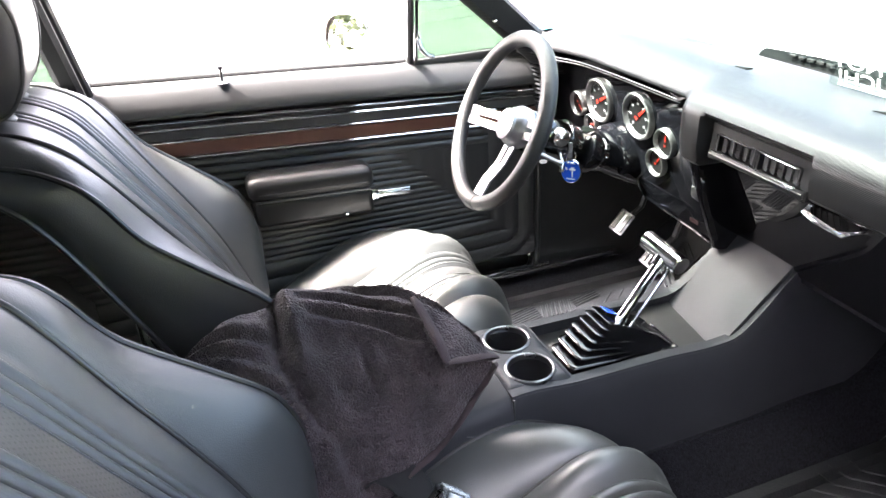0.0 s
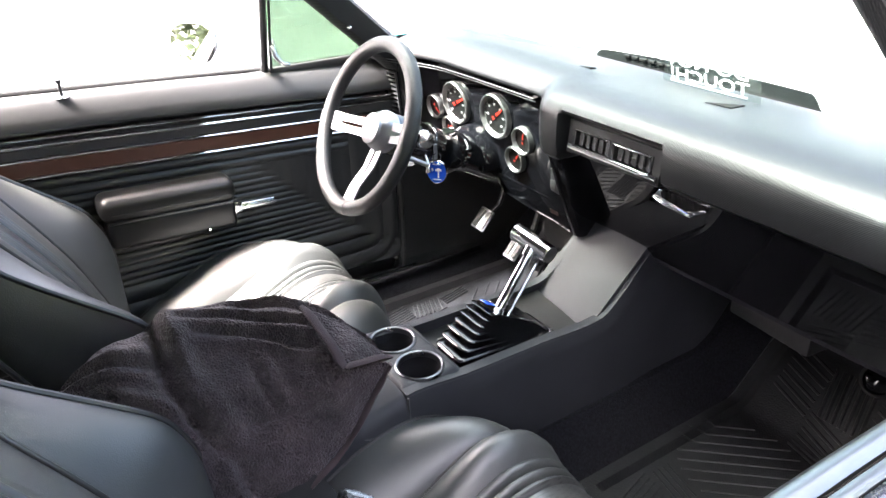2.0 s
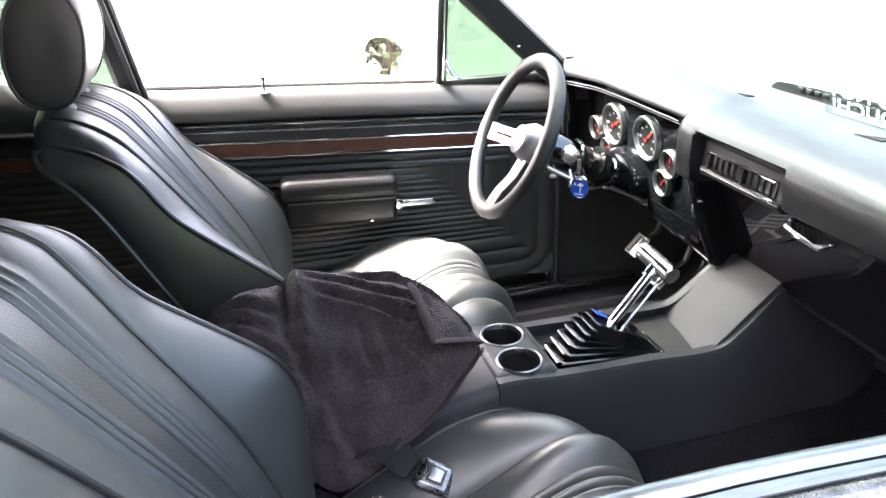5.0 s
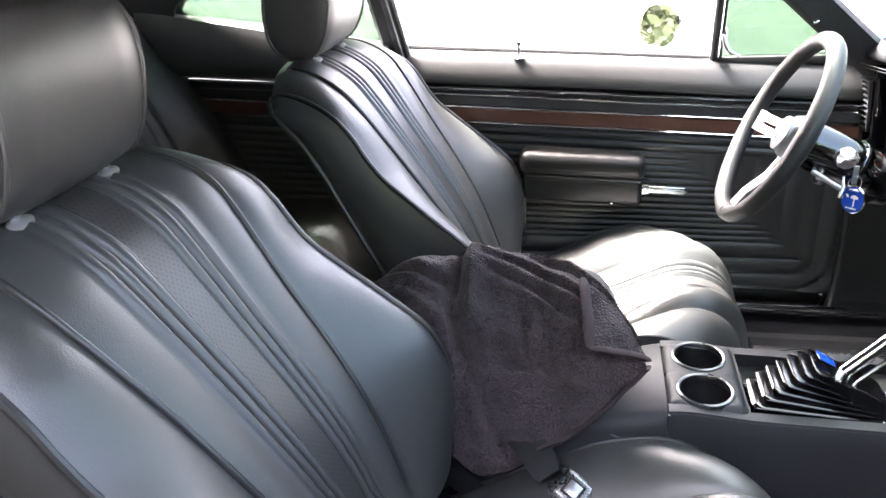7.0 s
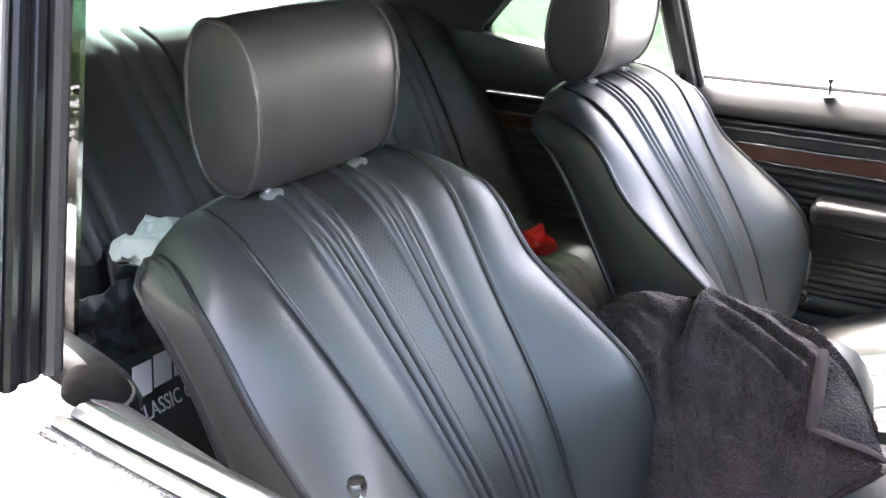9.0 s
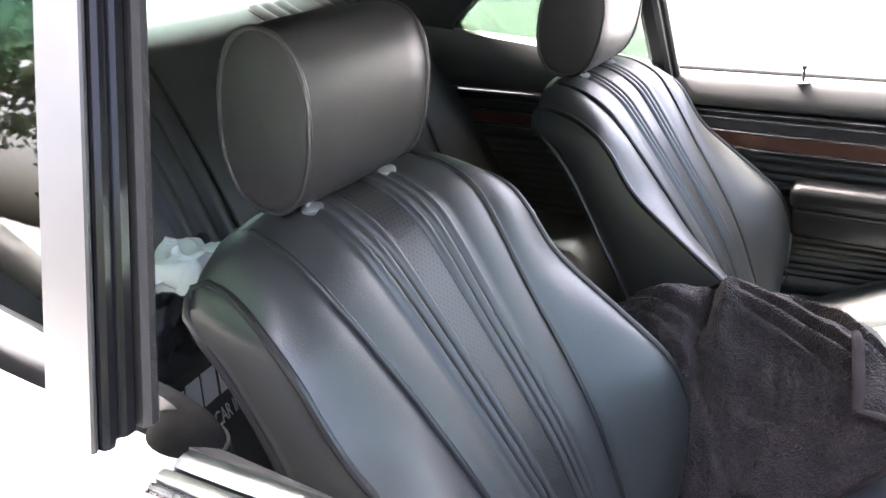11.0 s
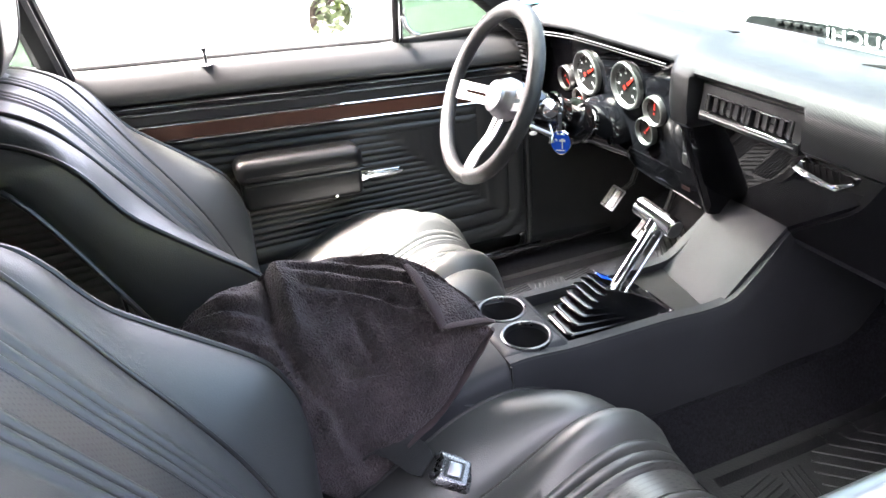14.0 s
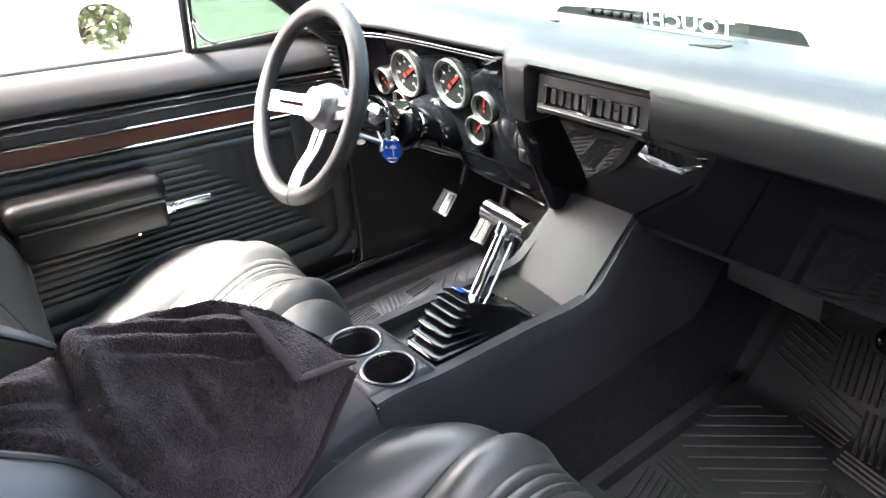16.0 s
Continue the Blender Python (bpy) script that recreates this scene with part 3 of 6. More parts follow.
for s, root in ((1, dr_door), (-1, ps_door)):
    # arm rest: two-part moulded block with a chrome latch lever
    lean = Matrix.Translation((0.15, 0, 0)) @ Matrix(((1, 0, 0, 0), (0, 1, 0, 0), (-0.052, 0, 1, 0), (0, 0, 0, 1))) @ Matrix.Translation((-0.15, 0, 0))
    y0, y1 = sorted((s * 0.598, s * 0.672))
    part("arm_rest_top", moved(box(0.010, 0.286, y0, y1, 0.690, 0.747, 0.022, 6), lean), ARM, root, "padded black arm rest")
    y0, y1 = sorted((s * 0.606, s * 0.672))
    part("arm_rest_base", moved(box(0.018, 0.281, y0, y1, 0.630, 0.694, 0.014, 4), lean), ARM, root)
    part("arm_rest_seam", moved(tube([(0.024, s * 0.6075, 0.692), (0.276, s * 0.6075, 0.692)], 0.0030, 8), lean), PIPING, root)
    part("arm_rest_stitch", moved(tube([(0.030, s * 0.5985, 0.712), (0.266, s * 0.5985, 0.712)], 0.0012, 6), lean), PIPING, root)
    part("latch_plate", box(0.278, 0.298, *sorted((s * 0.622, s * 0.66)), 0.648, 0.674, 0.003), CHROME, root)
    part("latch_lever", moved(merge(box(0.0, 0.082, -0.005, 0.005, -0.0085, 0.0085, 0.003, 3), box(0.0, 0.086, -0.009, -0.004, -0.003, 0.003, 0.0015, 2)), Matrix.Translation((0.292, s * 0.628, 0.661)) @ Matrix.Rotation(radians(3), 4, "Y")), CHROME, root, "chrome door latch lever")
    part("arm_screw", lathe([(0.0005, 0), (0.004, 0.0005), (0.003, 0.003), (0.0005, 0.0035)], axes((0.215, s * 0.606, 0.636), (1, 0, 0), (0, -s, 0)), 10), CHROME, root)
    # lock button on the sill
    if s > 0:
        lb = part("lock_button", lathe([(0.0, 0.0), (0.0125, 0.0), (0.013, 0.002), (0.009, 0.004), (0.0035, 0.005), (0.0, 0.0052)], axes((0.006, 0.683, 0.9445), (1, 0, 0), (0, 0, 1)), 18), CHROME, root, "chrome lock button collar")
        part("lock_stem", lathe([(0.0, 0.004), (0.0030, 0.004), (0.0028, 0.026), (0.0055, 0.030), (0.0060, 0.035), (0.0, 0.036)], axes((0.006, 0.683, 0.9445), (1, 0, 0), (0, 0, 1)), 12), SATIN, lb, "black lock stem")
    else:
        part("lock_button", lathe([(0.0, 0), (0.012, 0.0), (0.0125, 0.003), (0.006, 0.006), (0.004, 0.008), (0.0032, 0.022), (0.0055, 0.026), (0.0068, 0.032), (0.0055, 0.036), (0.0, 0.037)], axes((0.004, -0.670, 0.925), (1, 0, 0), (0, 0, 1)), 16), CHROME, root, "chrome lock button")
    part("door_screw", lathe([(0.0005, 0), (0.006, 0.0005), (0.005, 0.004), (0.0005, 0.005)], axes((0.70, s * 0.668, 0.388), (1, 0, 0), (0, -s, 0)), 10), CHROME, root)
    # sill plate
    sp = box(-0.30, 0.95, *sorted((s * 0.62, s * 0.715)), 0.355, 0.372, 0.004)
    solo("sill_plate", sp, PLATE, "scuffed bright metal door sill plate", "sill plate", "structure")
    part("sill_strip", tube([(x, s * 0.632, 0.3745) for x in span(-0.2, 0.74, 10)], 0.0032, 8), CHROME, root, "bright sill plate edge")
    part("door_seal", tube([(0.724, s * 0.668, 0.372), (0.726, s * 0.668, 0.42), (0.726, s * 0.668, 0.60), (0.722, s * 0.668, 0.86)], 0.0075, 10), RUBBER, root, "rubber door seal")
    # kick panel ahead of the door
    kp = sheet(lambda x, z: (x, s * (0.672 - 0.09 * smooth(0.75, 1.25, x)), z), span(0.715, 1.32, 14), span(0.34, 0.86, 10), 0.02, (0, -s, 0))
    solo("wall_" + ("west" if s > 0 else "east"), kp, KICK, "black moulded kick panel beside the footwell", "kick panel", "structure")
# vent latch
part("vent_latch", tube([(0.432, 0.672, 1.00), (0.430, 0.668, 0.985), (0.434, 0.664, 0.965), (0.445, 0.660, 0.950), (0.462, 0.66, 0.944)], lambda k: 0.008 - 0.003 * k, 10), CHROME, dr_door, "chrome vent window latch")
# outer sill trims of the open windows: inner vinyl roll, felt strip, outer moulding
for s in (-1, 1):
    rows = [("felt_strip", FELT, ((0.7045, 0.940), (0.7045, 0.954), (0.708, 0.9575), (0.727, 0.9575), (0.733, 0.953), (0.733, 0.940)))]
    if s < 0:
        # the glossy vinyl roll gets its sky reflection as pale metal colour
        rows = [("inner_vinyl_roll", SKY_ROLL, ((0.6985, 0.930), (0.6975, 0.9480), (0.6990, 0.9545), (0.7030, 0.9585), (0.7090, 0.9600), (0.7150, 0.9590), (0.7185, 0.9560), (0.7195, 0.940))),
                ("felt_strip", FELT, ((0.7197, 0.940), (0.7197, 0.9540), (0.7212, 0.9550), (0.7225, 0.9540), (0.7225, 0.940))),
                ("outer_moulding", SKY_ROLL, ((0.7228, 0.940), (0.7228, 0.9570), (0.7240, 0.9592), (0.7270, 0.9604), (0.7315, 0.9600), (0.7335, 0.9580), (0.7340, 0.940))),
                ("seal_line", SILL, ((0.7343, 0.940), (0.7343, 0.9555), (0.7380, 0.9575), (0.7400, 0.9550), (0.7430, 0.9550), (0.7455, 0.9575), (0.7500, 0.955), (0.7510, 0.935)))]
    for nm, m, prof in rows:
        rings = [[(x, s * (y + (0.020 * smooth(0.05, -0.28, x) if s < 0 else 0)), belt(x, z) + (0.014 * smooth(0.0, 0.28, x) if s < 0 else 0)) for y, z in prof] for x in span(-0.30 if s > 0 else -0.218, 0.93, 24)]
        part(nm, ring_mesh(rings), m, car, "bright band of the window sill trim" if m in (SILL, SKY_ROLL) else "black felt window wiper strip")


# ---- front seats ----
SEAM = [(0.56, 0.40), (0.66, 0.44), (0.75, 0.49), (0.84, 0.545), (0.92, 0.61), (1.02, 0.70)]
HALF = [(0.50, 0.232), (0.60, 0.245), (0.70, 0.248), (0.78, 0.246), (0.86, 0.239), (0.92, 0.237), (0.985, 0.232), (1.03, 0.214)]
MID = [(0.50, -0.03), (0.62, -0.072), (0.70, -0.105), (0.78, -0.150), (0.86, -0.200), (0.94, -0.250), (0.985, -0.280), (1.03, -0.305)]
WING = [(0.50, -0.01), (0.60, 0.0), (0.66, -0.004), (0.70, -0.018), (0.735, -0.040), (0.785, -0.098), (0.83, -0.152), (0.865, -0.190), (0.91, -0.220), (0.95, -0.240), (0.99, -0.264), (1.03, -0.287)]
BACK = [(0.54, -0.16), (0.72, -0.243), (0.864, -0.310), (0.95, -0.362), (0.99, -0.392), (1.03, -0.405)]


def lat_samples():
    """Places across a seat, dense over the pleats."""
    half = [0.0, 0.10, 0.16] + [0.16 + 0.36 * k / 24 for k in range(1, 25)] + [0.60, 0.70, 0.80, 0.88, 0.94, 0.97, 1.0]
    wing = [0.06, 0.14, 0.24, 0.36, 0.48, 0.60, 0.72, 0.82, 0.90, 0.95, 0.98, 1.0]
    pos = [("c", q) for q in half] + [("w", q) for q in wing]
    return [(-1, k, q) for k, q in reversed(pos)] + [(1, k, q) for k, q in pos[1:]]


def pleat(q):
    if q < 0.16:
        return -0.001
    if q < 0.52:
        return 0.0105 * abs(math.sin(math.pi * (q - 0.16) / 0.12)) ** 0.55 - 0.005
    return 0.006 * math.sin(math.pi * (q - 0.52) / 0.48) ** 0.8 - 0.001


def back_front(sgn, k, q, z):
    """A point of the back rest's front at height z."""
    w, seam = curve(HALF, z), curve(SEAM, z)
    xm, xw = curve(MID, z), curve(WING, z)
    if k == "c":
        u = q * seam
        x = xm + pleat(q) - 0.008 * (1 - q * q)
    else:
        u = seam + (1 - seam) * q
        g = smooth(0, 1, q)
        x = xm + (xw - 0.018 - xm) * g + 0.010 * math.sin(math.pi * q) ** 0.8 * smooth(1.01, 0.93, z) - 0.005 * (1 - q) ** 6
    return x, sgn * u * w, u


TOPZ = 1.026


def roll(u, z):
    """Height after the rounded corners of the top, and how far the surface has rolled over."""
    start = 0.968 + 0.008 * math.sin(math.pi * min(1.0, max(0.0, (abs(u) - 0.72) / 0.28))) - 0.004 * smooth(0.9, 1.0, abs(u))
    t = min(1.0, max(0.0, (z - start) / (TOPZ - start)))
    top = TOPZ - 0.029 * abs(u) ** 9 - 0.005 * u * u
    return (z if z < 0.92 else 0.92 + (z - 0.92) * (top - 0.92) / (TOPZ - 0.92)), 1 - math.sqrt(max(0.0, 1 - t * t))


def back_pt(sgn, k, q, z, lift=0.0):
    """A point of the back rest's front, rolled over at the top; lift raises it off the leather."""
    x, y, u = back_front(sgn, k, q, z)
    zz, shrink = roll(u, z)
    x += (curve(BACK, z) - x) * shrink * 0.78
    up = pleat(q) * 0.8 if k == "c" else 0.003 * math.sin(math.pi * q)
    return Vector((x + lift * (1 - shrink), y * (1 - 0.05 * shrink), zz + (lift + up) * shrink))


def side_pt(sgn, f, z, out=1.0):
    """A point of the back rest's side, f from the front edge to the back."""
    zz, shrink = roll(1.0, z)
    xb, xw = curve(BACK, z), curve(WING, z) - 0.018
    x = xw * (1 - f) + xb * f
    x += (xw * 0.2 + xb * 0.8 - x) * shrink * 0.9
    return Vector((x, sgn * curve(HALF, z) * (1 + 0.03 * math.sin(math.pi * f)) * (1 - 0.05 * shrink) * out, zz))


def seat_back(x0, y0, parent):
    lat = lat_samples()
    o = Vector((x0, y0, 0))
    zs = span(0.52, 0.945, 44) + span(0.953, 1.010, 10) + [1.015, 1.019, 1.022, 1.0245, TOPZ]
    rings = []
    for z in zs:
        xb, w = curve(BACK, z), curve(HALF, z)
        ring = [back_pt(sgn, k, q, z) + o for sgn, k, q in lat]
        fs = (0.06, 0.15, 0.3, 0.5, 0.7, 0.88)
        ring += [side_pt(1, f, z) + o for f in fs]
        for f in span(0.94, -0.94, 16):
            zz, shrink = roll(f, z)
            ring.append(Vector((xb + 0.010 + 0.012 * shrink - 0.02 * (1 - f * f), f * w * (1 - 0.05 * shrink), zz)) + o)
        ring += [side_pt(-1, f, z) + o for f in reversed(fs)]
        rings.append(ring)
    back = part("backrest", ring_mesh(rings), LEATHER, parent, "black leather back rest with vertical pleats", sharp=75)
    zz = span(0.58, 0.945, 30) + span(0.953, 1.0255, 12)
    for sgn in (-1, 1):
        part("seam_piping", tube([back_pt(sgn, "c", 1.0, z, 0.0012) + o for z in zz], 0.0042, 10), PIPING, back)
        edge = [side_pt(sgn, 0.0, z, 1.004) + Vector((0.0018, 0, 0)) + o for z in span(0.56, 0.92, 30) + span(0.93, 1.02, 14) + [1.0235, TOPZ]]
        edge += [side_pt(sgn, 0.93, z, 1.004) + o for z in [1.02, 1.01] + span(0.99, 0.60, 14)]
        part("edge_piping", tube(edge, 0.0046, 8), PIPING, back)
        part("strip_seam", tube([back_pt(sgn, "c", 0.165, z, 0.0015) + o for z in zz], 0.0013, 6), PIPING, back)
    strip = sheet(lambda f, z: back_pt(math.copysign(1, f), "c", abs(f) * 0.155, z, 0.0012) + o, span(-1, 1, 9), zz, 0.0)
    part("perforated_strip", strip, PERF, back, "perforated leather middle strip")
    return back


EDGE_Z = [(-0.16, 0.385), (-0.036, 0.428), (0.006, 0.456), (0.075, 0.499), (0.135, 0.531), (0.18, 0.556), (0.21, 0.567), (0.25, 0.576), (0.285, 0.577), (0.32, 0.567), (0.36, 0.544), (0.405, 0.503), (0.43, 0.470), (0.44, 0.445)]
SEAM_Z = [(-0.16, 0.42), (0.0, 0.446), (0.1, 0.473), (0.2, 0.512), (0.243, 0.535), (0.285, 0.559), (0.32, 0.577), (0.345, 0.584), (0.37, 0.580), (0.395, 0.564), (0.415, 0.537), (0.43, 0.500), (0.44, 0.455)]


def cushion_top(sgn, k, q, x):
    """A bolster that rises to its piped outer edge, a seam, and a pleated middle that stands out further forward."""
    w = curve([(-0.16, 0.222), (0.05, 0.228), (0.36, 0.229), (0.40, 0.222), (0.44, 0.205)], x)
    seam = 0.58
    ze, zs = curve(EDGE_Z, x), curve(SEAM_Z, x)
    front = smooth(0.20, 0.34, x)
    if k == "c":
        u = q * seam
        hump = 0.017 * math.sin(math.pi * smooth(0.45, 1.0, q)) ** 1.0 if 0.45 < q < 1 else 0.0
        z = zs + front * hump + pleat(q) * 1.25 - 0.007 * smooth(0.93, 1.0, q) - (0.012 + 0.014 * front) * (1 - smooth(0.15, 0.9, q)) + 0.006 * (1 - q) * front
    else:
        u = seam + (1 - seam) * q
        z = zs + (ze - zs) * q + (0.010 + 0.008 * front) * math.sin(math.pi * min(1.0, q * 1.02)) - 0.007 * (1 - q) ** 12
    nose = 0.034 * (1 - smooth(0.15, 0.95, u)) * smooth(0.30, 0.44, x)
    return sgn * u * w, z, w, nose


def seat_cushion(x0, y0, parent):
    lat = lat_samples()
    xs = span(-0.16, 0.37, 40) + [0.38, 0.39, 0.40, 0.41, 0.418, 0.426, 0.432, 0.437, 0.44]
    rings = []
    low = 0.352
    for x in xs:
        ring = []
        for sgn, k, q in lat:
            y, z, w, nose = cushion_top(sgn, k, q, x)
            ring.append((x + x0 + nose, y0 + y, z))
        y, ze, w, nose = cushion_top(1, "w", 1, x)
        side = [(w * 1.012, ze - 0.012), (w * 1.02, ze * 0.75 + low * 0.25), (w * 1.01, ze * 0.45 + low * 0.55), (w * 0.98, ze * 0.2 + low * 0.8), (w * 0.95, low)]
        ring += [(x + x0, y0 + y, z) for y, z in side]
        ring += [(x + x0 + cushion_top(1, "c", abs(f), x)[3], y0 + f * w, low - 0.005) for f in (0.5, 0.0, -0.5)]
        ring += [(x + x0, y0 - y, z) for y, z in reversed(side)]
        rings.append(ring)
    cu = part("cushion", ring_mesh(rings), LEATHER, parent, "black leather seat cushion with pleated centre", sharp=75)
    strip = sheet(lambda f, x: Vector((x0 + x + cushion_top(1, "c", abs(f) * 0.2, x)[3], y0 + cushion_top(math.copysign(1, f), "c", abs(f) * 0.2, x)[0], cushion_top(1, "c", abs(f) * 0.2, x)[1] + 0.0014)), span(-1, 1, 9), span(0.0, 0.436, 60), 0.0)
    part("perforated_strip", strip, PERF, cu, "perforated leather middle strip")
    for sgn in (-1, 1):
        seam = []
        for x in span(-0.10, 0.438, 40):
            y, z, w, nose = cushion_top(sgn, "c", 1.0, x)
            seam.append((x + x0 + nose, y0 + y, z + 0.0005))
        part("seam_piping", tube(seam, 0.0026, 10), PIPING, cu)
        edge = []
        for x in span(-0.14, 0.435, 40):
            y, z, w, nose = cushion_top(sgn, "w", 1.0, x)
            edge.append((x + x0, y0 + sgn * w * 1.006, z - 0.001))
        part("edge_piping", tube(edge, 0.0034, 8), PIPING, cu)
    part("seat_base", box(x0 - 0.12, x0 + 0.38, y0 - 0.20, y0 + 0.20, 0.345, 0.375, 0.01), SATIN, cu)
    return cu


def head_rest(x0, y0, parent, wide=0.215):
    rings = []
    n = 40
    c = Vector((x0 - 0.366, 0, 1.121))
    up, fw = Vector((0.20, 0, 0.98)).normalized(), Vector((0.98, 0, -0.20)).normalized()
    def oval(r, y):
        out = []
        for j in range(n):
            a = 2 * math.pi * j / n
            ca, sa = math.cos(a), math.sin(a)
            px = 0.058 * math.copysign(abs(ca) ** 0.85, ca)
            pz = 0.094 * math.copysign(abs(sa) ** 0.85, sa)
            p = c + (fw * px + up * pz) * r
            out.append((p.x, y, p.z))
        return out
    for y, r in ((-0.5, 0.05), (-0.5 - 0.02, 0.5), (-0.5 - 0.008, 0.85), (-0.5, 0.965), (-0.485, 1.0), (-0.3, 1.03), (0.0, 1.045), (0.3, 1.03), (0.485, 1.0), (0.5, 0.965), (0.508, 0.85), (0.52, 0.5), (0.5, 0.05)):
        rings.append(oval(r, y0 + y * wide))
    hr = part("headrest", ring_mesh(rings), SOFT, parent, "drum-shaped black leather head rest")
    for s in (-1, 1):
        part("head_piping", tube(oval(0.995, y0 + s * 0.498 * wide), 0.0030, 8, closed=True), SOFT, hr)
        part("post", lathe([(0.006, 0), (0.006, 0.10)], axes((x0 - 0.365, y0 + s * 0.072, 0.985), (1, 0, 0), (0.15, 0, 1)), 14), CHROME, hr, "chrome head rest post")
        part("post_collar", lathe([(0.010, -0.010), (0.012, -0.002), (0.0115, 0.003), (0.008, 0.005)], axes((x0 - 0.354, y0 + s * 0.070, 1.021), (1, 0, 0), (0.35, 0, 1)) @ Matrix.Diagonal((0.8, 1.35, 1.0, 1.0)), 20), COLLAR, hr, "pale grey plastic post guide")
    return hr


def bucket_seat(x0, y0, label):
    root = thing("bucket_seat", (x0, y0, 0.34), label, "seat", "front bucket seats")
    seat_back(x0, y0, root)
    seat_cushion(x0, y0, root)
    head_rest(x0, y0, root)
    for s in (-1, 1):
        part("seat_track", box(x0 - 0.12, x0 + 0.36, y0 + s * 0.16 - 0.02, y0 + s * 0.16 + 0.02, 0.333, 0.362, 0.004), SATIN, root)
    part("recline_knob", lathe([(0.0, 0), (0.016, 0), (0.018, 0.006), (0.016, 0.02), (0.009, 0.026), (0.0, 0.027)], axes((x0 - 0.03, y0 + 0.262, 0.52), (1, 0, 0), (0, 1, 0)), 18), CHROME, root)
    return root


p_seat = bucket_seat(0.0, -0.347, "black leather bucket seat, passenger side, with pleated centre")
d_seat = copy_thing(p_seat, pose(0.035, 0.378, 0.342))
for ob in d_seat.children:
    if ob.name.startswith("cushion"):
        ob.location.x -= 0.030
d_seat["label"] = "black leather bucket seat behind the steering wheel, cushion glaring in daylight"


# ---- rear seat ----
def rear_back(u, v, lift=0.0):
    """The bench's back: two pleated seats either side of a plain middle, with side bolsters."""
    y = -0.635 + 1.27 * u
    z = 0.60 + 0.580 * v
    x = -0.70 - 0.25 * v + 0.03 * math.sin(math.pi * v)
    f = abs(abs(y) - 0.32) / 0.30
    if f < 0.52:
        x += pleat(0.05 if f < 0.13 else 0.16 + 0.36 * (f - 0.13) / 0.39) * 1.3
    elif f < 0.54:
        x -= 0.006
    x += 0.02 * (1 - min(1, abs(y) / 0.60) ** 6) - 0.05 * smooth(0.9, 1.0, v) ** 2
    x += 0.085 * smooth(0.47, 0.60, abs(y)) * (1 - 0.6 * v)
    return (x + lift, y, z - 0.05 * smooth(0.5, 0.64, abs(y)) * v)


rear = thing("rear_seat", (-0.7, 0, 0.34), "black leather rear bench with pleated backs", "rear seat")
rb_ = part("backrest", sheet(rear_back, span(0, 1, 300), span(0, 1, 36), 0.12, (1, 0, 0.3)), LEATHER, rear, "pleated black leather rear back rest")
for c in (-0.32, 0.32):
    part("perforated_strip", sheet(lambda a, v: rear_back((c + a + 0.635) / 1.27, v, 0.0015), span(-0.036, 0.036, 7), span(0.02, 0.97, 24)), PERF, rb_, "perforated leather middle strip")
    for e in (-0.162, 0.162):
        part("seam_piping", tube([rear_back((c + e + 0.635) / 1.27, v, 0.003) for v in span(0.0, 0.985, 26)], 0.0040, 8), PIPING, rb_)


def rear_cu(u, v):
    y, x = -0.625 + 1.25 * u, -0.80 + 0.46 * v
    f = abs(abs(y) - 0.30) / 0.30
    z = 0.615 + 0.012 * math.sin(math.pi * v) - 0.08 * smooth(0.85, 1, v) ** 2
    if f < 0.42:
        z += pleat(0.16 + 0.36 * (f / 0.42) if f > 0.08 else 0.05)
    return (x, y, z)
part("cushion", sheet(rear_cu, span(0, 1, 200), span(0, 1, 24), 0.25), LEATHER, rear, "pleated rear seat cushion")
solo("package_shelf", box(-1.45, -0.93, -0.60, 0.60, 1.02, 1.04, 0.005), HEADLINER, "black shelf under the rear window", "rear shelf", "structure")


# ---- console ----
con = thing("console", (0.4, 0, 0.40), "black vinyl wrapped centre console with cup holders and shifter tray", "console")
side_top = [(0.215, 0.585), (0.285, 0.618), (0.40, 0.612), (0.55, 0.609), (0.685, 0.606), (0.735, 0.640), (0.785, 0.684), (0.832, 0.716), (0.87, 0.716), (0.93, 0.712), (0.99, 0.69), (1.04, 0.62), (1.10, 0.50)]
for s in (-1, 1):
    def wall(x, v, s=s):
        top = curve(side_top, x)
        hw = 0.096 - 0.010 * smooth(0.70, 0.86, x)
        z = 0.36 + (top - 0.36) * v
        y = hw + 0.012 * (1 - v) ** 1.5 - 0.006 * smooth(0.93, 1.0, v)
        return (x, -0.018 + s * y, z)
    part("side_panel", sheet(wall, span(0.285, 1.10, 58), span(0, 1, 14) , 0.018, (0, s, 0)), CONSOLE, con, "smooth vinyl console side")
part("tray", box(0.385, 0.72, -0.098, 0.062, 0.565, 0.586, 0.003), RUBBER, con, "textured tray round the shifter")
part("ramp", sheet(lambda u, v: (0.657 + 0.022 * u + (0.158 - 0.022 * u) * v, -0.018 + (-0.082 + 0.164 * u) * (1 - 0.08 * v), 0.584 + 0.135 * v + 0.004 * math.sin(math.pi * u)), span(0, 1, 12), span(0, 1, 12), 0.02), CONSOLE, con, "sloping vinyl ramp ahead of the shifter")


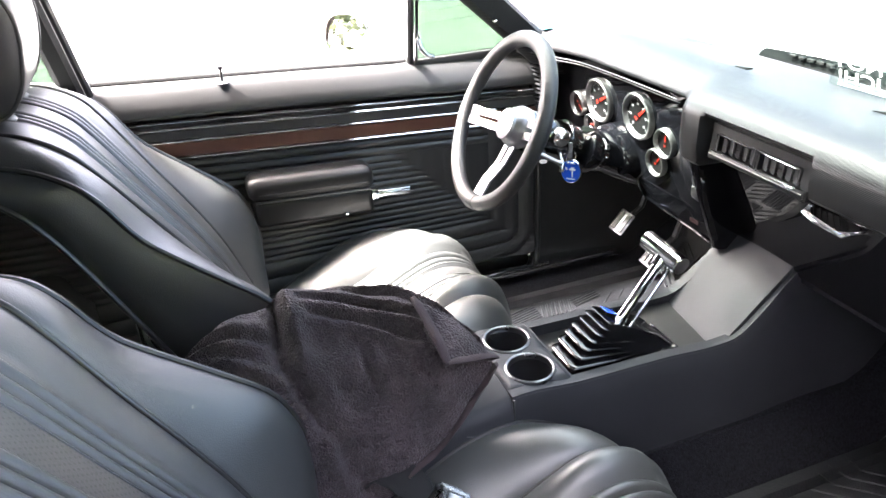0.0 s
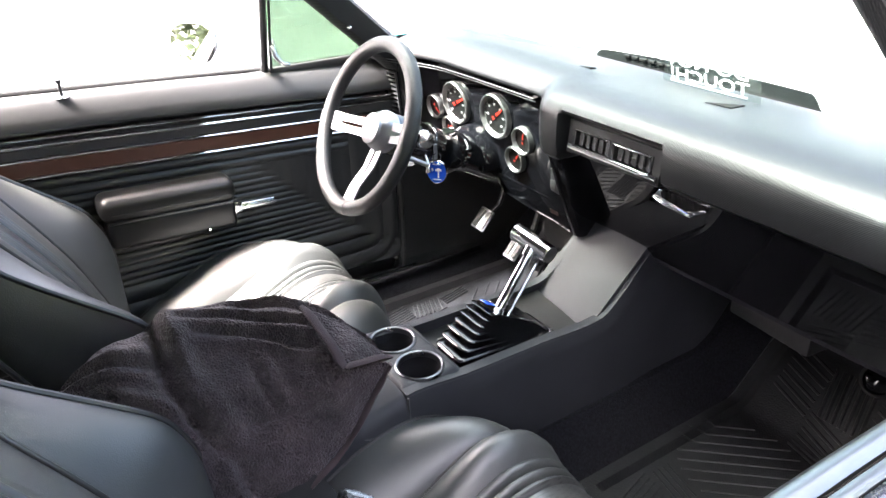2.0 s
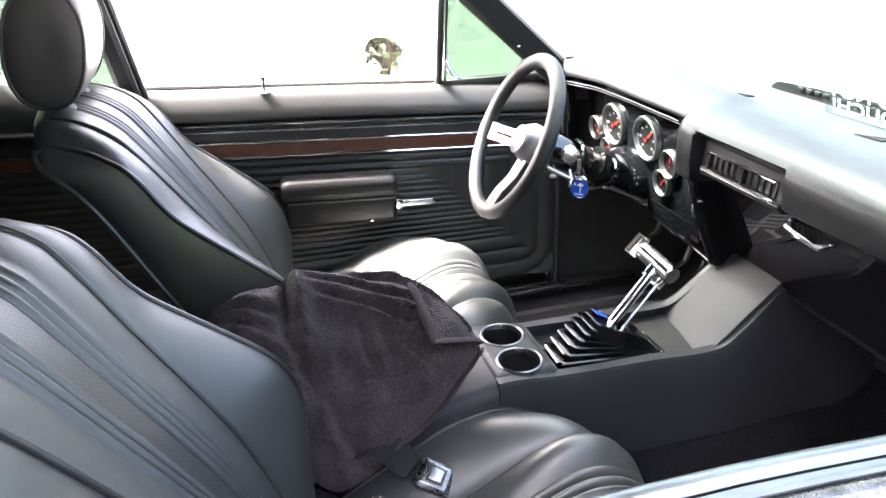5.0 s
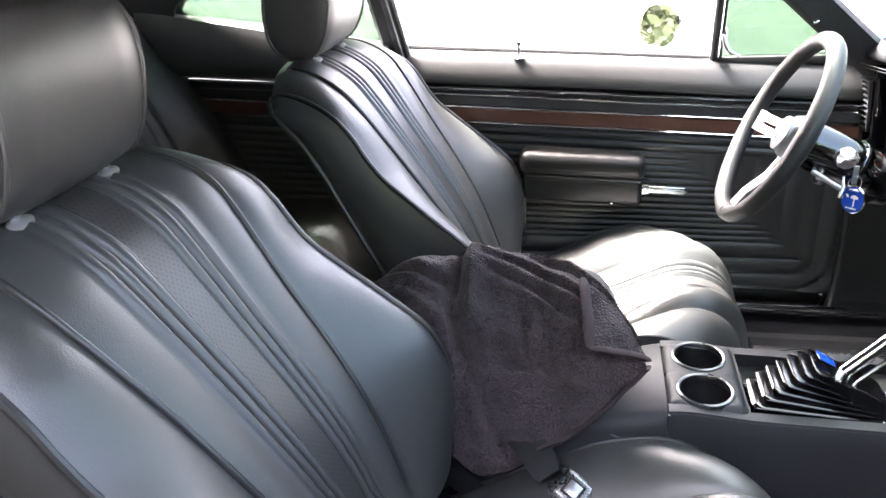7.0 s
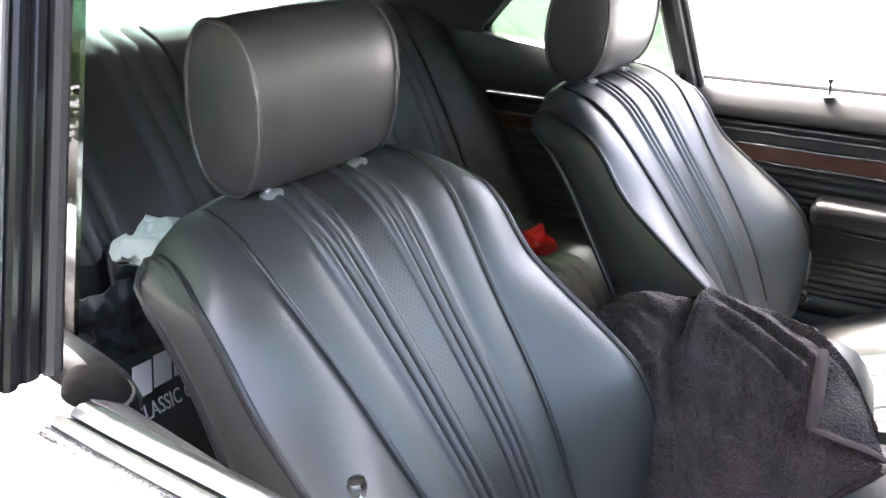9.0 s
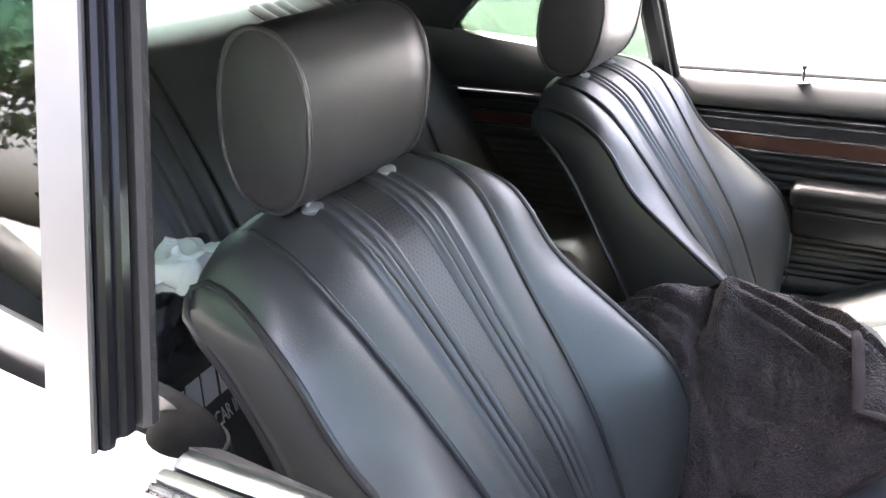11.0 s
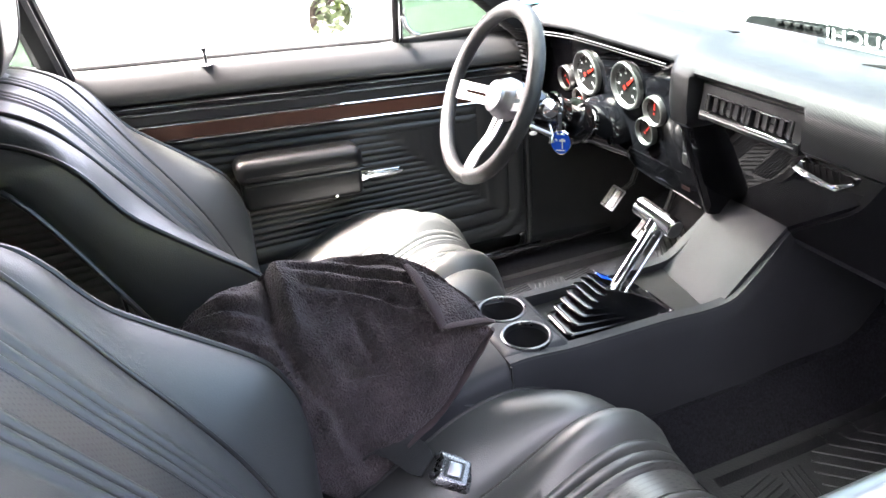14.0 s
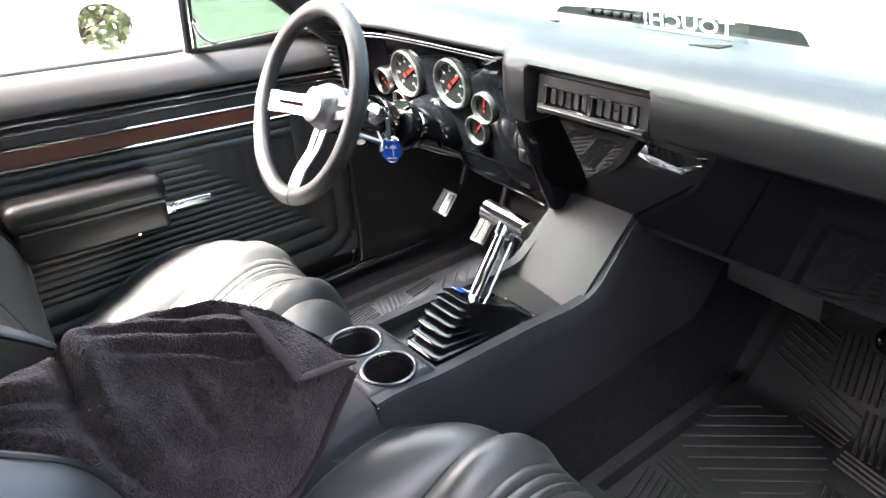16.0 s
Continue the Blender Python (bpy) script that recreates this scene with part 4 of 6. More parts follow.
def cup_plate():
    """A padded plate with two round holes, its outer edges rolled over."""
    bm = bmesh.new()
    n = 48
    for cy in (-0.0585, 0.0265):
        cx = 0.338
        rows = []
        for f in (0.0, 0.2, 0.4, 0.6, 0.75, 0.87, 0.95, 1.0):
            row = []
            for j in range(n):
                a = 2 * math.pi * (j + 0.5) / n
                c, s = math.cos(a), math.sin(a)
                k = min(0.056 / abs(c), 0.0425 / abs(s)) if f else 0.0
                rad = 0.0368 + (k - 0.0368) * f
                x, y = cx + rad * c, cy + rad * s
                d = min(0.056 - abs(x - cx), (0.0425 - (y - cy) * (1 if cy > 0 else -1)))
                row.append(bm.verts.new((x, y, 0.6215 - 0.012 * (1 - smooth(-0.001, 0.015, d)) ** 1.6)))
            rows.append(row)
        rows.insert(0, [bm.verts.new((v.co.x, v.co.y, 0.600)) for v in rows[0]])
        for p, q in zip(rows, rows[1:]):
            for j in range(n):
                i = (j + 1) % n
                bm.faces.new((p[j], p[i], q[i], q[j]))
    bmesh.ops.remove_doubles(bm, verts=bm.verts[:], dist=0.0006)
    return bm


part("cup_plate", cup_plate(), CONSOLE, con, "padded vinyl plate with two cup holders", sharp=70)
part("cup_plate_front", box(0.390, 0.395, -0.101, 0.068, 0.580, 0.612, 0.002), CONSOLE, con)
for cy in (-0.0585, 0.0265):
    m = axes((0.338, cy, 0.62), (1, 0, 0), (0, 0, 1)) @ Matrix.Diagonal((0.915, 0.915, 1, 1))
    part("cup_ring", lathe([(0.0365, -0.006), (0.0370, 0.002), (0.0380, 0.0036), (0.0405, 0.0044), (0.0430, 0.0034), (0.0440, -0.002)], m, 48, caps=False), CUP, con, "satin silver cup holder ring")
    part("cup_well", lathe([(0.038, 0.0), (0.036, -0.06), (0.030, -0.075), (0.0, -0.076)], m, 32, caps=False), SATIN, con)
# arm rest box behind the cup holders, under the towel
part("rear_box", box(-0.20, 0.235, -0.092, 0.075, 0.36, 0.585, 0.012, 3), CONSOLE, con)
lid_rings = []
for x, z, k in ((-0.20, 0.62, 0.8), (-0.19, 0.670, 0.95), (-0.12, 0.700, 1.0), (0.0, 0.722, 1.0), (0.08, 0.742, 1.0), (0.13, 0.752, 1.0), (0.165, 0.752, 1.0), (0.187, 0.742, 0.99), (0.203, 0.724, 0.97), (0.214, 0.698, 0.94), (0.219, 0.66, 0.90), (0.219, 0.60, 0.88)):
    prof = [(-1, 0.59), (-1, z - 0.045), (-0.97, z - 0.026), (-0.88, z - 0.010), (-0.7, z - 0.002), (0, z), (0.7, z - 0.002), (0.88, z - 0.010), (0.97, z - 0.026), (1, z - 0.045), (1, 0.59)]
    lid_rings.append([(x, 0.022 + 0.050 * k * a, max(b, 0.585)) for a, b in prof])
part("arm_lid", ring_mesh(lid_rings), LEATHER, con, "padded leather arm rest lid")
part("front_slope", ring_mesh([[(0.10, y * k - 0.018, 0.596 - e), (0.19, y * k - 0.018, 0.598 - e), (0.24, y * k - 0.018, 0.606 - e), (0.284, y * k - 0.018, 0.6165 - e), (0.284, y * k - 0.018, 0.42), (0.10, y * k - 0.018, 0.42)] for y, k, e in ((-0.122, 0.81, 0.10), (-0.122, 0.81, 0.045), (-0.119, 0.81, 0.022), (-0.110, 0.81, 0.007), (-0.095, 0.81, 0.0), (0.0, 0.86, -0.002), (0.095, 0.86, 0.0), (0.110, 0.86, 0.007), (0.119, 0.86, 0.022), (0.122, 0.86, 0.045), (0.122, 0.86, 0.10))]), CONSOLE, con, "smooth leather slope behind the cup holders", sharp=60)
part("slope_seam", tube([(0.284, -0.1170, 0.555), (0.262, -0.1172, 0.556), (0.235, -0.1165, 0.566), (0.21, -0.114, 0.575), (0.18, -0.107, 0.584)], 0.0016, 6), PIPING, con)
part("side_seam", tube([(0.285, -0.126, 0.40), (0.285, -0.120, 0.5), (0.285, -0.112, 0.615)], 0.002, 6), PIPING, con)
part("stitch_line", tube([(x, -0.108 + 0.018 * smooth(0.70, 0.86, x), curve(side_top, x) - 0.004) for x in span(0.29, 0.9, 40)], 0.0014, 6), PIPING, con)

# ---- shifter ----
sh = thing("shifter", (0.50, 0, 0.59), "chrome ratchet shifter with T-handle and pleated black boot", "gear shifter")
part("bezel_plate", box(0.390, 0.598, -0.088, -0.008, 0.584, 0.6035, 0.006, 3), GLOSS, sh, "gloss black shifter plate")
for x, y in ((0.484, -0.084), (0.566, -0.082), (0.590, -0.080), (0.590, -0.016)):
    part("plate_screw", lathe([(0.0, 0), (0.004, 0.0), (0.003, 0.002), (0.0, 0.0024)], axes((x, y, 0.6033), (1, 0, 0), (0, 0, 1)), 10), CHROME, sh)
def boot_ring(k, n, out):
    """One fold of the bellows: a rounded plate hinged at the front, fanned open towards the rear."""
    f = k / n
    length, half = 0.196 - 0.090 * f, 0.0375 - 0.006 * f
    ang = radians(2 + 26 * f)
    hx, hz, hy = 0.590 - 0.010 * f, 0.601 + 0.012 * f, -0.048 + 0.022 * f
    pts = []
    r = 0.010
    lo, wd = length * out, half * out
    for cx, cy, a0 in ((r, wd - r, 90), (lo - r, wd - r, 0), (lo - r, -wd + r, -90), (r, -wd + r, -180)):
        for j in (0, 30, 60, 90):
            a = radians(a0 + 90 - j)
            pts.append((cx + r * math.cos(a), cy + r * math.sin(a)))
    return [(hx - px * math.cos(ang), hy + py, hz + px * math.sin(ang)) for px, py in pts]


rings = []
for k in range(7):
    for sub, out in ((0.0, 0.80), (0.16, 0.85), (0.28, 0.94), (0.38, 0.99), (0.48, 1.01), (0.58, 1.01), (0.68, 0.99), (0.78, 0.94), (0.88, 0.86)):
        rings.append(boot_ring(k + sub, 7, out))
part("boot", ring_mesh(rings), BOOT, sh, "gloss black pleated rubber boot")
l0, l1 = Vector((0.517, -0.018, 0.626)), Vector((0.620, 0.012, 0.714))
LM = axes(l0, (0, 1, 0), l1 - l0)
part("lever", lathe([(0.0095, -0.01), (0.0098, 0.02), (0.0092, (l1 - l0).length)], LM, 28), CHROME, sh, "polished round lever")
for k in range(3):
    part("lever_bar", moved(box(-0.0035, 0.0035, -0.0104, -0.0090, 0.028 + 0.011 * k, 0.035 + 0.011 * k), LM), SATIN, sh)
part("release_rod", tube([l0 + Vector((0.022, -0.010, 0)), l1 + Vector((0.012, -0.010, -0.015))], 0.0032, 10), CHROME, sh)
part("release_trigger", box(0.615, 0.640, 0.006, 0.014, 0.698, 0.704, 0.002), CHROME, sh)
ta, tb = Vector((0.622, 0.060, 0.728)), Vector((0.631, -0.026, 0.714))
td = (tb - ta)
part("t_handle", lathe([(0.0, 0), (0.0150, 0.0), (0.0168, 0.002), (0.0168, td.length - 0.002), (0.0150, td.length), (0.0, td.length + 0.0005)], axes(ta, (0, 0, 1), td), 36), CHROME, sh, "chrome T-handle")
part("handle_cap", lathe([(0.0150, 0), (0.0150, 0.0012), (0.0140, 0.0018), (0.0, 0.0019)], axes(tb, (0, 0, 1), td), 32), BEZEL, sh, "dull machined end of the handle")
part("handle_collar", lathe([(0.014, -0.02), (0.014, 0.0)], axes(l1, (1, 0, 0), l1 - l0), 20), CHROME, sh)
part("badge", moved(box(-0.013, 0.013, -0.010, 0.010, 0, 0.002, 0.001), Matrix.Translation((0.497, -0.026, 0.6635)) @ Matrix.Rotation(radians(28), 4, "Y")), BLUE, sh, "blue badge on the boot")


# ---- dashboard ----
dash = thing("dashboard", (0.85, 0, 0.7), "black padded dashboard with gloss gauge panel", "dashboard")


def pad_ring(y):
    """The pad's section: deep on the passenger side, set back over the gauges, recessed for the centre vents."""
    d = smooth(0.05, 0.135, y)
    x0 = 0.668 + 0.060 * d - 0.055 * smooth(0.45, 0.70, y)
    zl = 0.892 - 0.028 * smooth(0.004, 0.022, y) * (1 - d) + 0.048 * d
    rec = 0.030 * smooth(0.018, 0.004, y) * smooth(-0.212, -0.198, y)
    return [(x0 + 0.060, y, zl - 0.002), (x0 + 0.014 + rec, y, zl), (x0 + 0.004 + rec, y, zl + 0.008), (x0 + rec, y, zl + 0.020 * (1 - d) + 0.010),
            (x0 + rec, y, 0.946), (x0 + 0.0015 + 0.3 * rec, y, 0.9515), (x0 + 0.005, y, 0.958), (x0 + 0.011, y, 0.9645), (x0 + 0.020, y, 0.971), (x0 + 0.032, y, 0.976), (x0 + 0.050, y, 0.9800), (x0 + 0.075, y, 0.9815), (x0 + 0.11, y, 0.980), (0.86, y, 0.970), (0.95, y, 0.955), (1.03, y, 0.945), (1.03, y, 0.90), (0.80, y, 0.90)]


ys = span(-0.70, -0.22, 16) + span(-0.215, -0.195, 7) + span(-0.18, -0.01, 8) + span(0.0, 0.02, 7) + span(0.03, 0.13, 16) + span(0.15, 0.71, 24)
part("pad", ring_mesh([pad_ring(y) for y in ys]), PAD, dash, "padded vinyl dash top with diagonal weave")

# gauge panel: local x runs to the right (-y), local y up, facing the driver
GP = axes((0.765, 0.38, 0.84), (0, -1, 0), (-1, 0.0, -0.12))
def pod(y, z):
    """Panel coordinates of a point at (y, z)."""
    return (0.38 - y, (z - 0.84))
poly = [pod(0.70, 0.945), pod(0.13, 0.95), pod(0.075, 0.90), pod(0.095, 0.70), pod(0.088, 0.668), pod(0.14, 0.674), pod(0.22, 0.677), pod(0.300, 0.684), pod(0.318, 0.70), pod(0.33, 0.735), pod(0.36, 0.765), pod(0.40, 0.77), pod(0.44, 0.75), pod(0.47, 0.71), pod(0.54, 0.69), pod(0.70, 0.69)]
part("gauge_panel", prism(poly, GP @ Matrix.Translation((0, 0, -0.03)), 0.03, 0.003), GLOSS, dash, "gloss black gauge panel")
part("panel_lip", tube([GP @ Vector((*pod(y, 0.942), 0.012)) for y in span(0.70, 0.13, 12)] + [GP @ Vector((*pod(0.105, 0.925), 0.012)), GP @ Vector((*pod(0.095, 0.88), 0.010))], 0.0026, 8), FELT, dash)
for dx, z, r in ((-0.004, 0.9375, 0.0013), (0.002, 0.9300, 0.0011)):
    part("lip_strip", tube([(0.728 + dx - 0.055 * smooth(0.45, 0.70, y), y, z - 0.006 * smooth(0.3, 0.7, y)) for y in span(0.69, 0.145, 24)], r, 6), SATIN, dash, "thin glossy edge of the gauge hood")
part("column_hood", ring_mesh([[GP @ Vector((pod(0.385, 0)[0] + r * 0.075 * math.cos(a), -0.100 + r * 0.080 * math.sin(a), h)) for a in span(0, math.pi, 20)] for r, h in ((1.0, -0.01), (1.0, 0.03), (0.94, 0.045), (0.84, 0.045), (0.8, 0.0))], closed=False, caps=False), GLOSS, dash)
part("foot_lip", tube([GP @ Vector((*pod(y, z), 0.0)) for y, z in ((0.33, 0.735), (0.318, 0.70), (0.300, 0.684), (0.22, 0.677), (0.14, 0.674), (0.09, 0.668))], 0.0022, 8), GLOSS, dash)
part("panel_crease", tube([GP @ Vector((*pod(y, 0.722), 0.0)) for y in span(0.305, 0.15, 8)], 0.0016, 8), GLOSS, dash)
part("switch_panel", moved(box(-0.014, 0.014, -0.055, 0.055, 0, 0.006, 0.002), GP @ Matrix.Translation((*pod(0.118, 0.80), 0.0)) @ Matrix.Rotation(radians(-6), 4, "Z")), SATIN, dash)
for k in range(4):
    part("switch", moved(box(-0.008, 0.008, -0.010, 0.010, 0, 0.0085, 0.0015), GP @ Matrix.Translation((*pod(0.118 + 0.003 * k, 0.84 - 0.026 * k), 0.0)) @ Matrix.Rotation(radians(-6), 4, "Z")), RUBBER, dash)
part("panel_badge", moved(box(-0.012, 0.012, -0.004, 0.004, 0, 0.0012), GP @ Matrix.Translation((*pod(0.135, 0.695), 0.0005))), mat("dark red badge", (0.016, 0.006, 0.006), 0.6, spec=0.2), dash)


def text_mesh(body, size, depth, m, align="CENTER"):
    """Letters as a mesh, lying in the local xy plane of m."""
    cu = bpy.data.curves.new("letters", "FONT")
    cu.body, cu.size, cu.extrude, cu.align_x, cu.align_y, cu.resolution_u = body, size, depth, align, "CENTER", 3
    ob = bpy.data.objects.new("letters", cu)
    me = bpy.data.meshes.new_from_object(ob)
    bm = bmesh.new()
    bm.from_mesh(me)
    bpy.data.objects.remove(ob)
    bpy.data.curves.remove(cu)
    bpy.data.meshes.remove(me)
    return moved(bm, m)


def gauge(y, z, r, needle, ticks, fine, nums=()):
    m = GP @ Matrix.Translation((*pod(y, z), 0.001))
    root = part("gauge", lathe([(r * 0.79, 0.0034), (r * 0.84, 0.0072), (r * 0.90, 0.0110), (r * 0.955, 0.0110), (r, 0.0085), (r, -0.002)], m, 48, caps=False), BEZEL, dash, "round gauge with silver bezel, black face and red needle")
    part("face", lathe([(r * 0.83, 0.0015), (r * 0.83, 0.0035), (0.0, 0.0036)], m, 40, caps=False), FACE, root)
    bm = bmesh.new()
    for k in range(ticks):
        a = radians(225 - 270 * k / (ticks - 1))
        big = k % fine == 0
        l = 0.16 if big else 0.09
        b = box(r * (0.80 - l), r * 0.80, -r * (0.016 if big else 0.008), r * (0.016 if big else 0.008), 0.0040, 0.0044)
        bmesh.ops.transform(b, matrix=m @ Matrix.Rotation(a, 4, "Z"), verts=b.verts[:])
        bm = merge(bm, b)
    part("scale", bm, PRINT, root, smooth=False)
    for k, w in enumerate(nums):
        a = radians(225 - 270 * k / (len(nums) - 1))
        part("numeral", moved(box(-r * 0.06, r * 0.06, -r * 0.045, r * 0.045, 0.004, 0.0044), m @ Matrix.Translation((r * 0.53 * math.cos(a), r * 0.53 * math.sin(a), 0))), PRINT, root, smooth=False)
    nb = prism([(-0.25 * r, -0.085 * r), (0.64 * r, -0.035 * r), (0.64 * r, 0.035 * r), (-0.25 * r, 0.085 * r)], m @ Matrix.Rotation(radians(needle), 4, "Z") @ Matrix.Translation((0, 0, 0.0042)), 0.0012)
    part("needle", nb, RED, root, "red needle", smooth=False)
    part("needle_hub", lathe([(r * 0.10, 0.004), (r * 0.10, 0.0056), (0, 0.006)], m, 16, caps=False), FACE, root)
    g = part("lens", lathe([(r * 0.84, 0.0064), (0.0, 0.0068)], m, 32, caps=False), LENS, root)
    g.visible_shadow = False
    return root


gauge(0.541, 0.825, 0.029, -45, 13, 4)
gauge(0.449, 0.855, 0.0485, 28, 31, 5, nums=range(7))
gauge(0.304, 0.860, 0.0485, 38, 31, 5, nums=range(7))
gauge(0.217, 0.829, 0.030, 80, 13, 4)
gauge(0.246, 0.780, 0.029, 48, 13, 4)
gauge(0.488, 0.790, 0.024, 10, 13, 4)
# driver side air vent
SV = axes((0.716, 0.650, 0.842), (0.10, -1, 0), (-1, -0.10, -0.10))
part("side_panel_end", moved(box(-0.050, 0.030, -0.090, 0.085, -0.03, -0.001, 0.004), SV), GLOSS, dash)
part("side_vent_frame", moved(merge(box(-0.020, -0.016, -0.052, 0.052, 0, 0.006), box(0.016, 0.020, -0.052, 0.052, 0, 0.006), box(-0.020, 0.020, 0.048, 0.052, 0, 0.006), box(-0.020, 0.020, -0.052, -0.048, 0, 0.006)), SV), SATIN, dash)
for k in range(9):
    part("vent_slat", moved(box(-0.016, 0.016, -0.0016, 0.0016, 0, 0.006), SV @ Matrix.Translation((0, -0.042 + 0.0105 * k, 0)) @ Matrix.Rotation(radians(25), 4, "X")), SATIN, dash)

# centre air vents in the pad's face
VP = axes((0.689, -0.098, 0.915), (0, -1, 0), (-1, 0, 0.12)) @ Matrix.Diagonal((0.96, 0.66, 1.0, 1.0))
vent = thing("air_vent", (0.69, -0.097, 0.92), "pair of louvred centre air vents in chrome-edged black frame", "air vent")
part("housing", moved(merge(box(-0.106, 0.104, 0.022, 0.040, -0.02, 0.004), box(-0.104, 0.102, -0.041, -0.0225, -0.02, 0.007, 0.003), box(-0.106, -0.0885, -0.045, 0.038, -0.02, 0.003), box(0.0885, 0.104, -0.045, 0.038, -0.02, 0.003), box(-0.004, 0.004, -0.024, 0.024, -0.02, 0.004)), VP), ARM, vent)
part("backing", moved(box(-0.100, 0.100, -0.028, 0.026, -0.024, -0.018), VP), FACE, vent)
for c in (-0.0455, 0.0455):
    fr = [(-0.0405, -0.021), (0.0405, -0.021), (0.0405, 0.020), (-0.0405, 0.020)]
    part("vent_rim", tube([VP @ Vector((c + a, b, 0.0095)) for a, b in fr], 0.0014, 6, closed=True), CHROME, vent, "thin chrome rim")
    for k in range(5):
        part("vent_louvre", moved(box(-0.0070, 0.0070, -0.0195, 0.0185, -0.001, 0.001, 0.0006, 1), VP @ Matrix.Translation((c - 0.031 + 0.0155 * k, 0, -0.001)) @ Matrix.Rotation(radians(-16), 4, "Y")), KICK, vent)
    part("vent_tab", moved(box(-0.005, 0.005, -0.0012, 0.0012, 0.002, 0.004, 0.0008, 1), VP @ Matrix.Translation((c, 0, 0))), FACE, vent)
part("vent_trim", tube([VP @ Vector((-0.100, -0.031, 0.0075)), VP @ Vector((0.098, -0.031, 0.0075))], 0.0012, 6), BEZEL, vent)
part("vent_lever", moved(box(-0.007, 0.007, -0.002, 0.002, 0, 0.010, 0.001, 1), VP @ Matrix.Translation((0.082, -0.0235, 0.010))), CHROME, vent)

# gloss panel between gauges and glove box, glove box door, knee edge
def fin(y0, y1, m, nm, zt=0.90, zb=0.672):
    rings = []
    for z in span(zb, zt, 14):
        f = (z - zb) / (zt - zb)
        x = 0.742 - 0.042 * f + 0.02 * (1 - f) ** 2
        ya, yb = y0 + 0.019 * f, y1 + 0.036 * f
        rings.append([(x + 0.07, ya, z), (x + 0.016, ya, z)] + [(x - 0.013 * math.sin(math.pi * (0.12 + 0.76 * k)) + 0.010, ya + (yb - ya) * k, z) for k in span(0.04, 0.96, 9)] + [(x + 0.016, yb, z), (x + 0.07, yb, z)])
    part(nm, ring_mesh(rings), m, dash)
fin(0.036, 0.064, GLOSS, "panel_fin", 0.905, 0.684)
part("glove_door", sheet(lambda u, v: (0.724 + 0.082 * (1 - v), 0.046 - 0.706 * u, 0.690 + 0.210 * v), span(0, 1, 30), span(0, 1, 16), 0.02, (-1, 0, 0)), GLOSS, dash, "gloss black glove box door")
part("dash_floor", sheet(lambda x, y: (x, y, 0.694 + 0.10 * (x - 0.80)), span(0.810, 1.32, 6), span(-0.66, 0.66, 12), 0.015), CARPET, dash)
gh = part("glove_handle", moved(prism([(-0.156, 0.853), (-0.152, 0.843), (-0.214, 0.834), (-0.246, 0.850), (-0.240, 0.860)], Matrix(((0, 0, 1, 0.741), (1, 0, 0, 0), (0, 1, 0, 0), (0, 0, 0, 1))), 0.016, 0.002), Matrix.Identity(4)), FACE, dash, "black ribbed finger cup of the glove box catch")
for k in range(6):
    part("catch_rib", tube([(0.7405, -0.163 - 0.011 * k, 0.857), (0.7405, -0.168 - 0.012 * k, 0.841 - 0.0012 * k + 0.002 * max(0, k - 3))], 0.0016, 6), FACE, gh)
part("catch_crescent", prism([(-0.143, 0.839), (-0.157, 0.858), (-0.164, 0.857), (-0.162, 0.843), (-0.215, 0.836), (-0.248, 0.853), (-0.250, 0.848), (-0.222, 0.829), (-0.170, 0.831)], Matrix(((0, 0, 1, 0.735), (1, 0, 0, 0), (0, 1, 0, 0), (0, 0, 0, 1))), 0.016, 0.0025, 3), CHROME, gh, "chrome lip of the catch")
part("heater_box", moved(box(-0.05, 0.05, -0.084, 0.084, -0.022, 0.022, 0.006), Matrix.Translation((0.955, -0.290, 0.606)) @ Matrix.Rotation(radians(-6), 4, "Z")), KICK, dash, "dark grey heater box under the dash")
def pad_patch(pts):
    """A thin dark patch that lies on the sloping pad top."""
    b = bmesh.new()
    top = [b.verts.new((x, y, 0.9712 - 0.167 * max(0.0, x - 0.86) + 0.0012)) for x, y in pts]
    low = [b.verts.new((v.co.x, v.co.y, v.co.z - 0.006)) for v in top]
    b.faces.new(top), b.faces.new(list(reversed(low)))
    for k in range(len(top)):
        b.faces.new((top[k], low[k], low[(k + 1) % len(top)], top[(k + 1) % len(top)]))
    return b


part("defrost_slot", pad_patch([(0.850, -0.134), (0.856, -0.180), (0.912, -0.166)]), FELT, dash, "dark defroster slot", smooth=False)
part("defrost_slot", pad_patch([(0.866, 0.176), (0.868, 0.150), (0.890, 0.157)]), FELT, dash, smooth=False)

solo("sticker", box(0.712, 0.738, 0.618, 0.646, 0.9812, 0.9826), mat("teal print", (0.05, 0.42, 0.40), 0.5, var=0.1), "small teal sticker on the dash corner", "sticker", smooth=False)

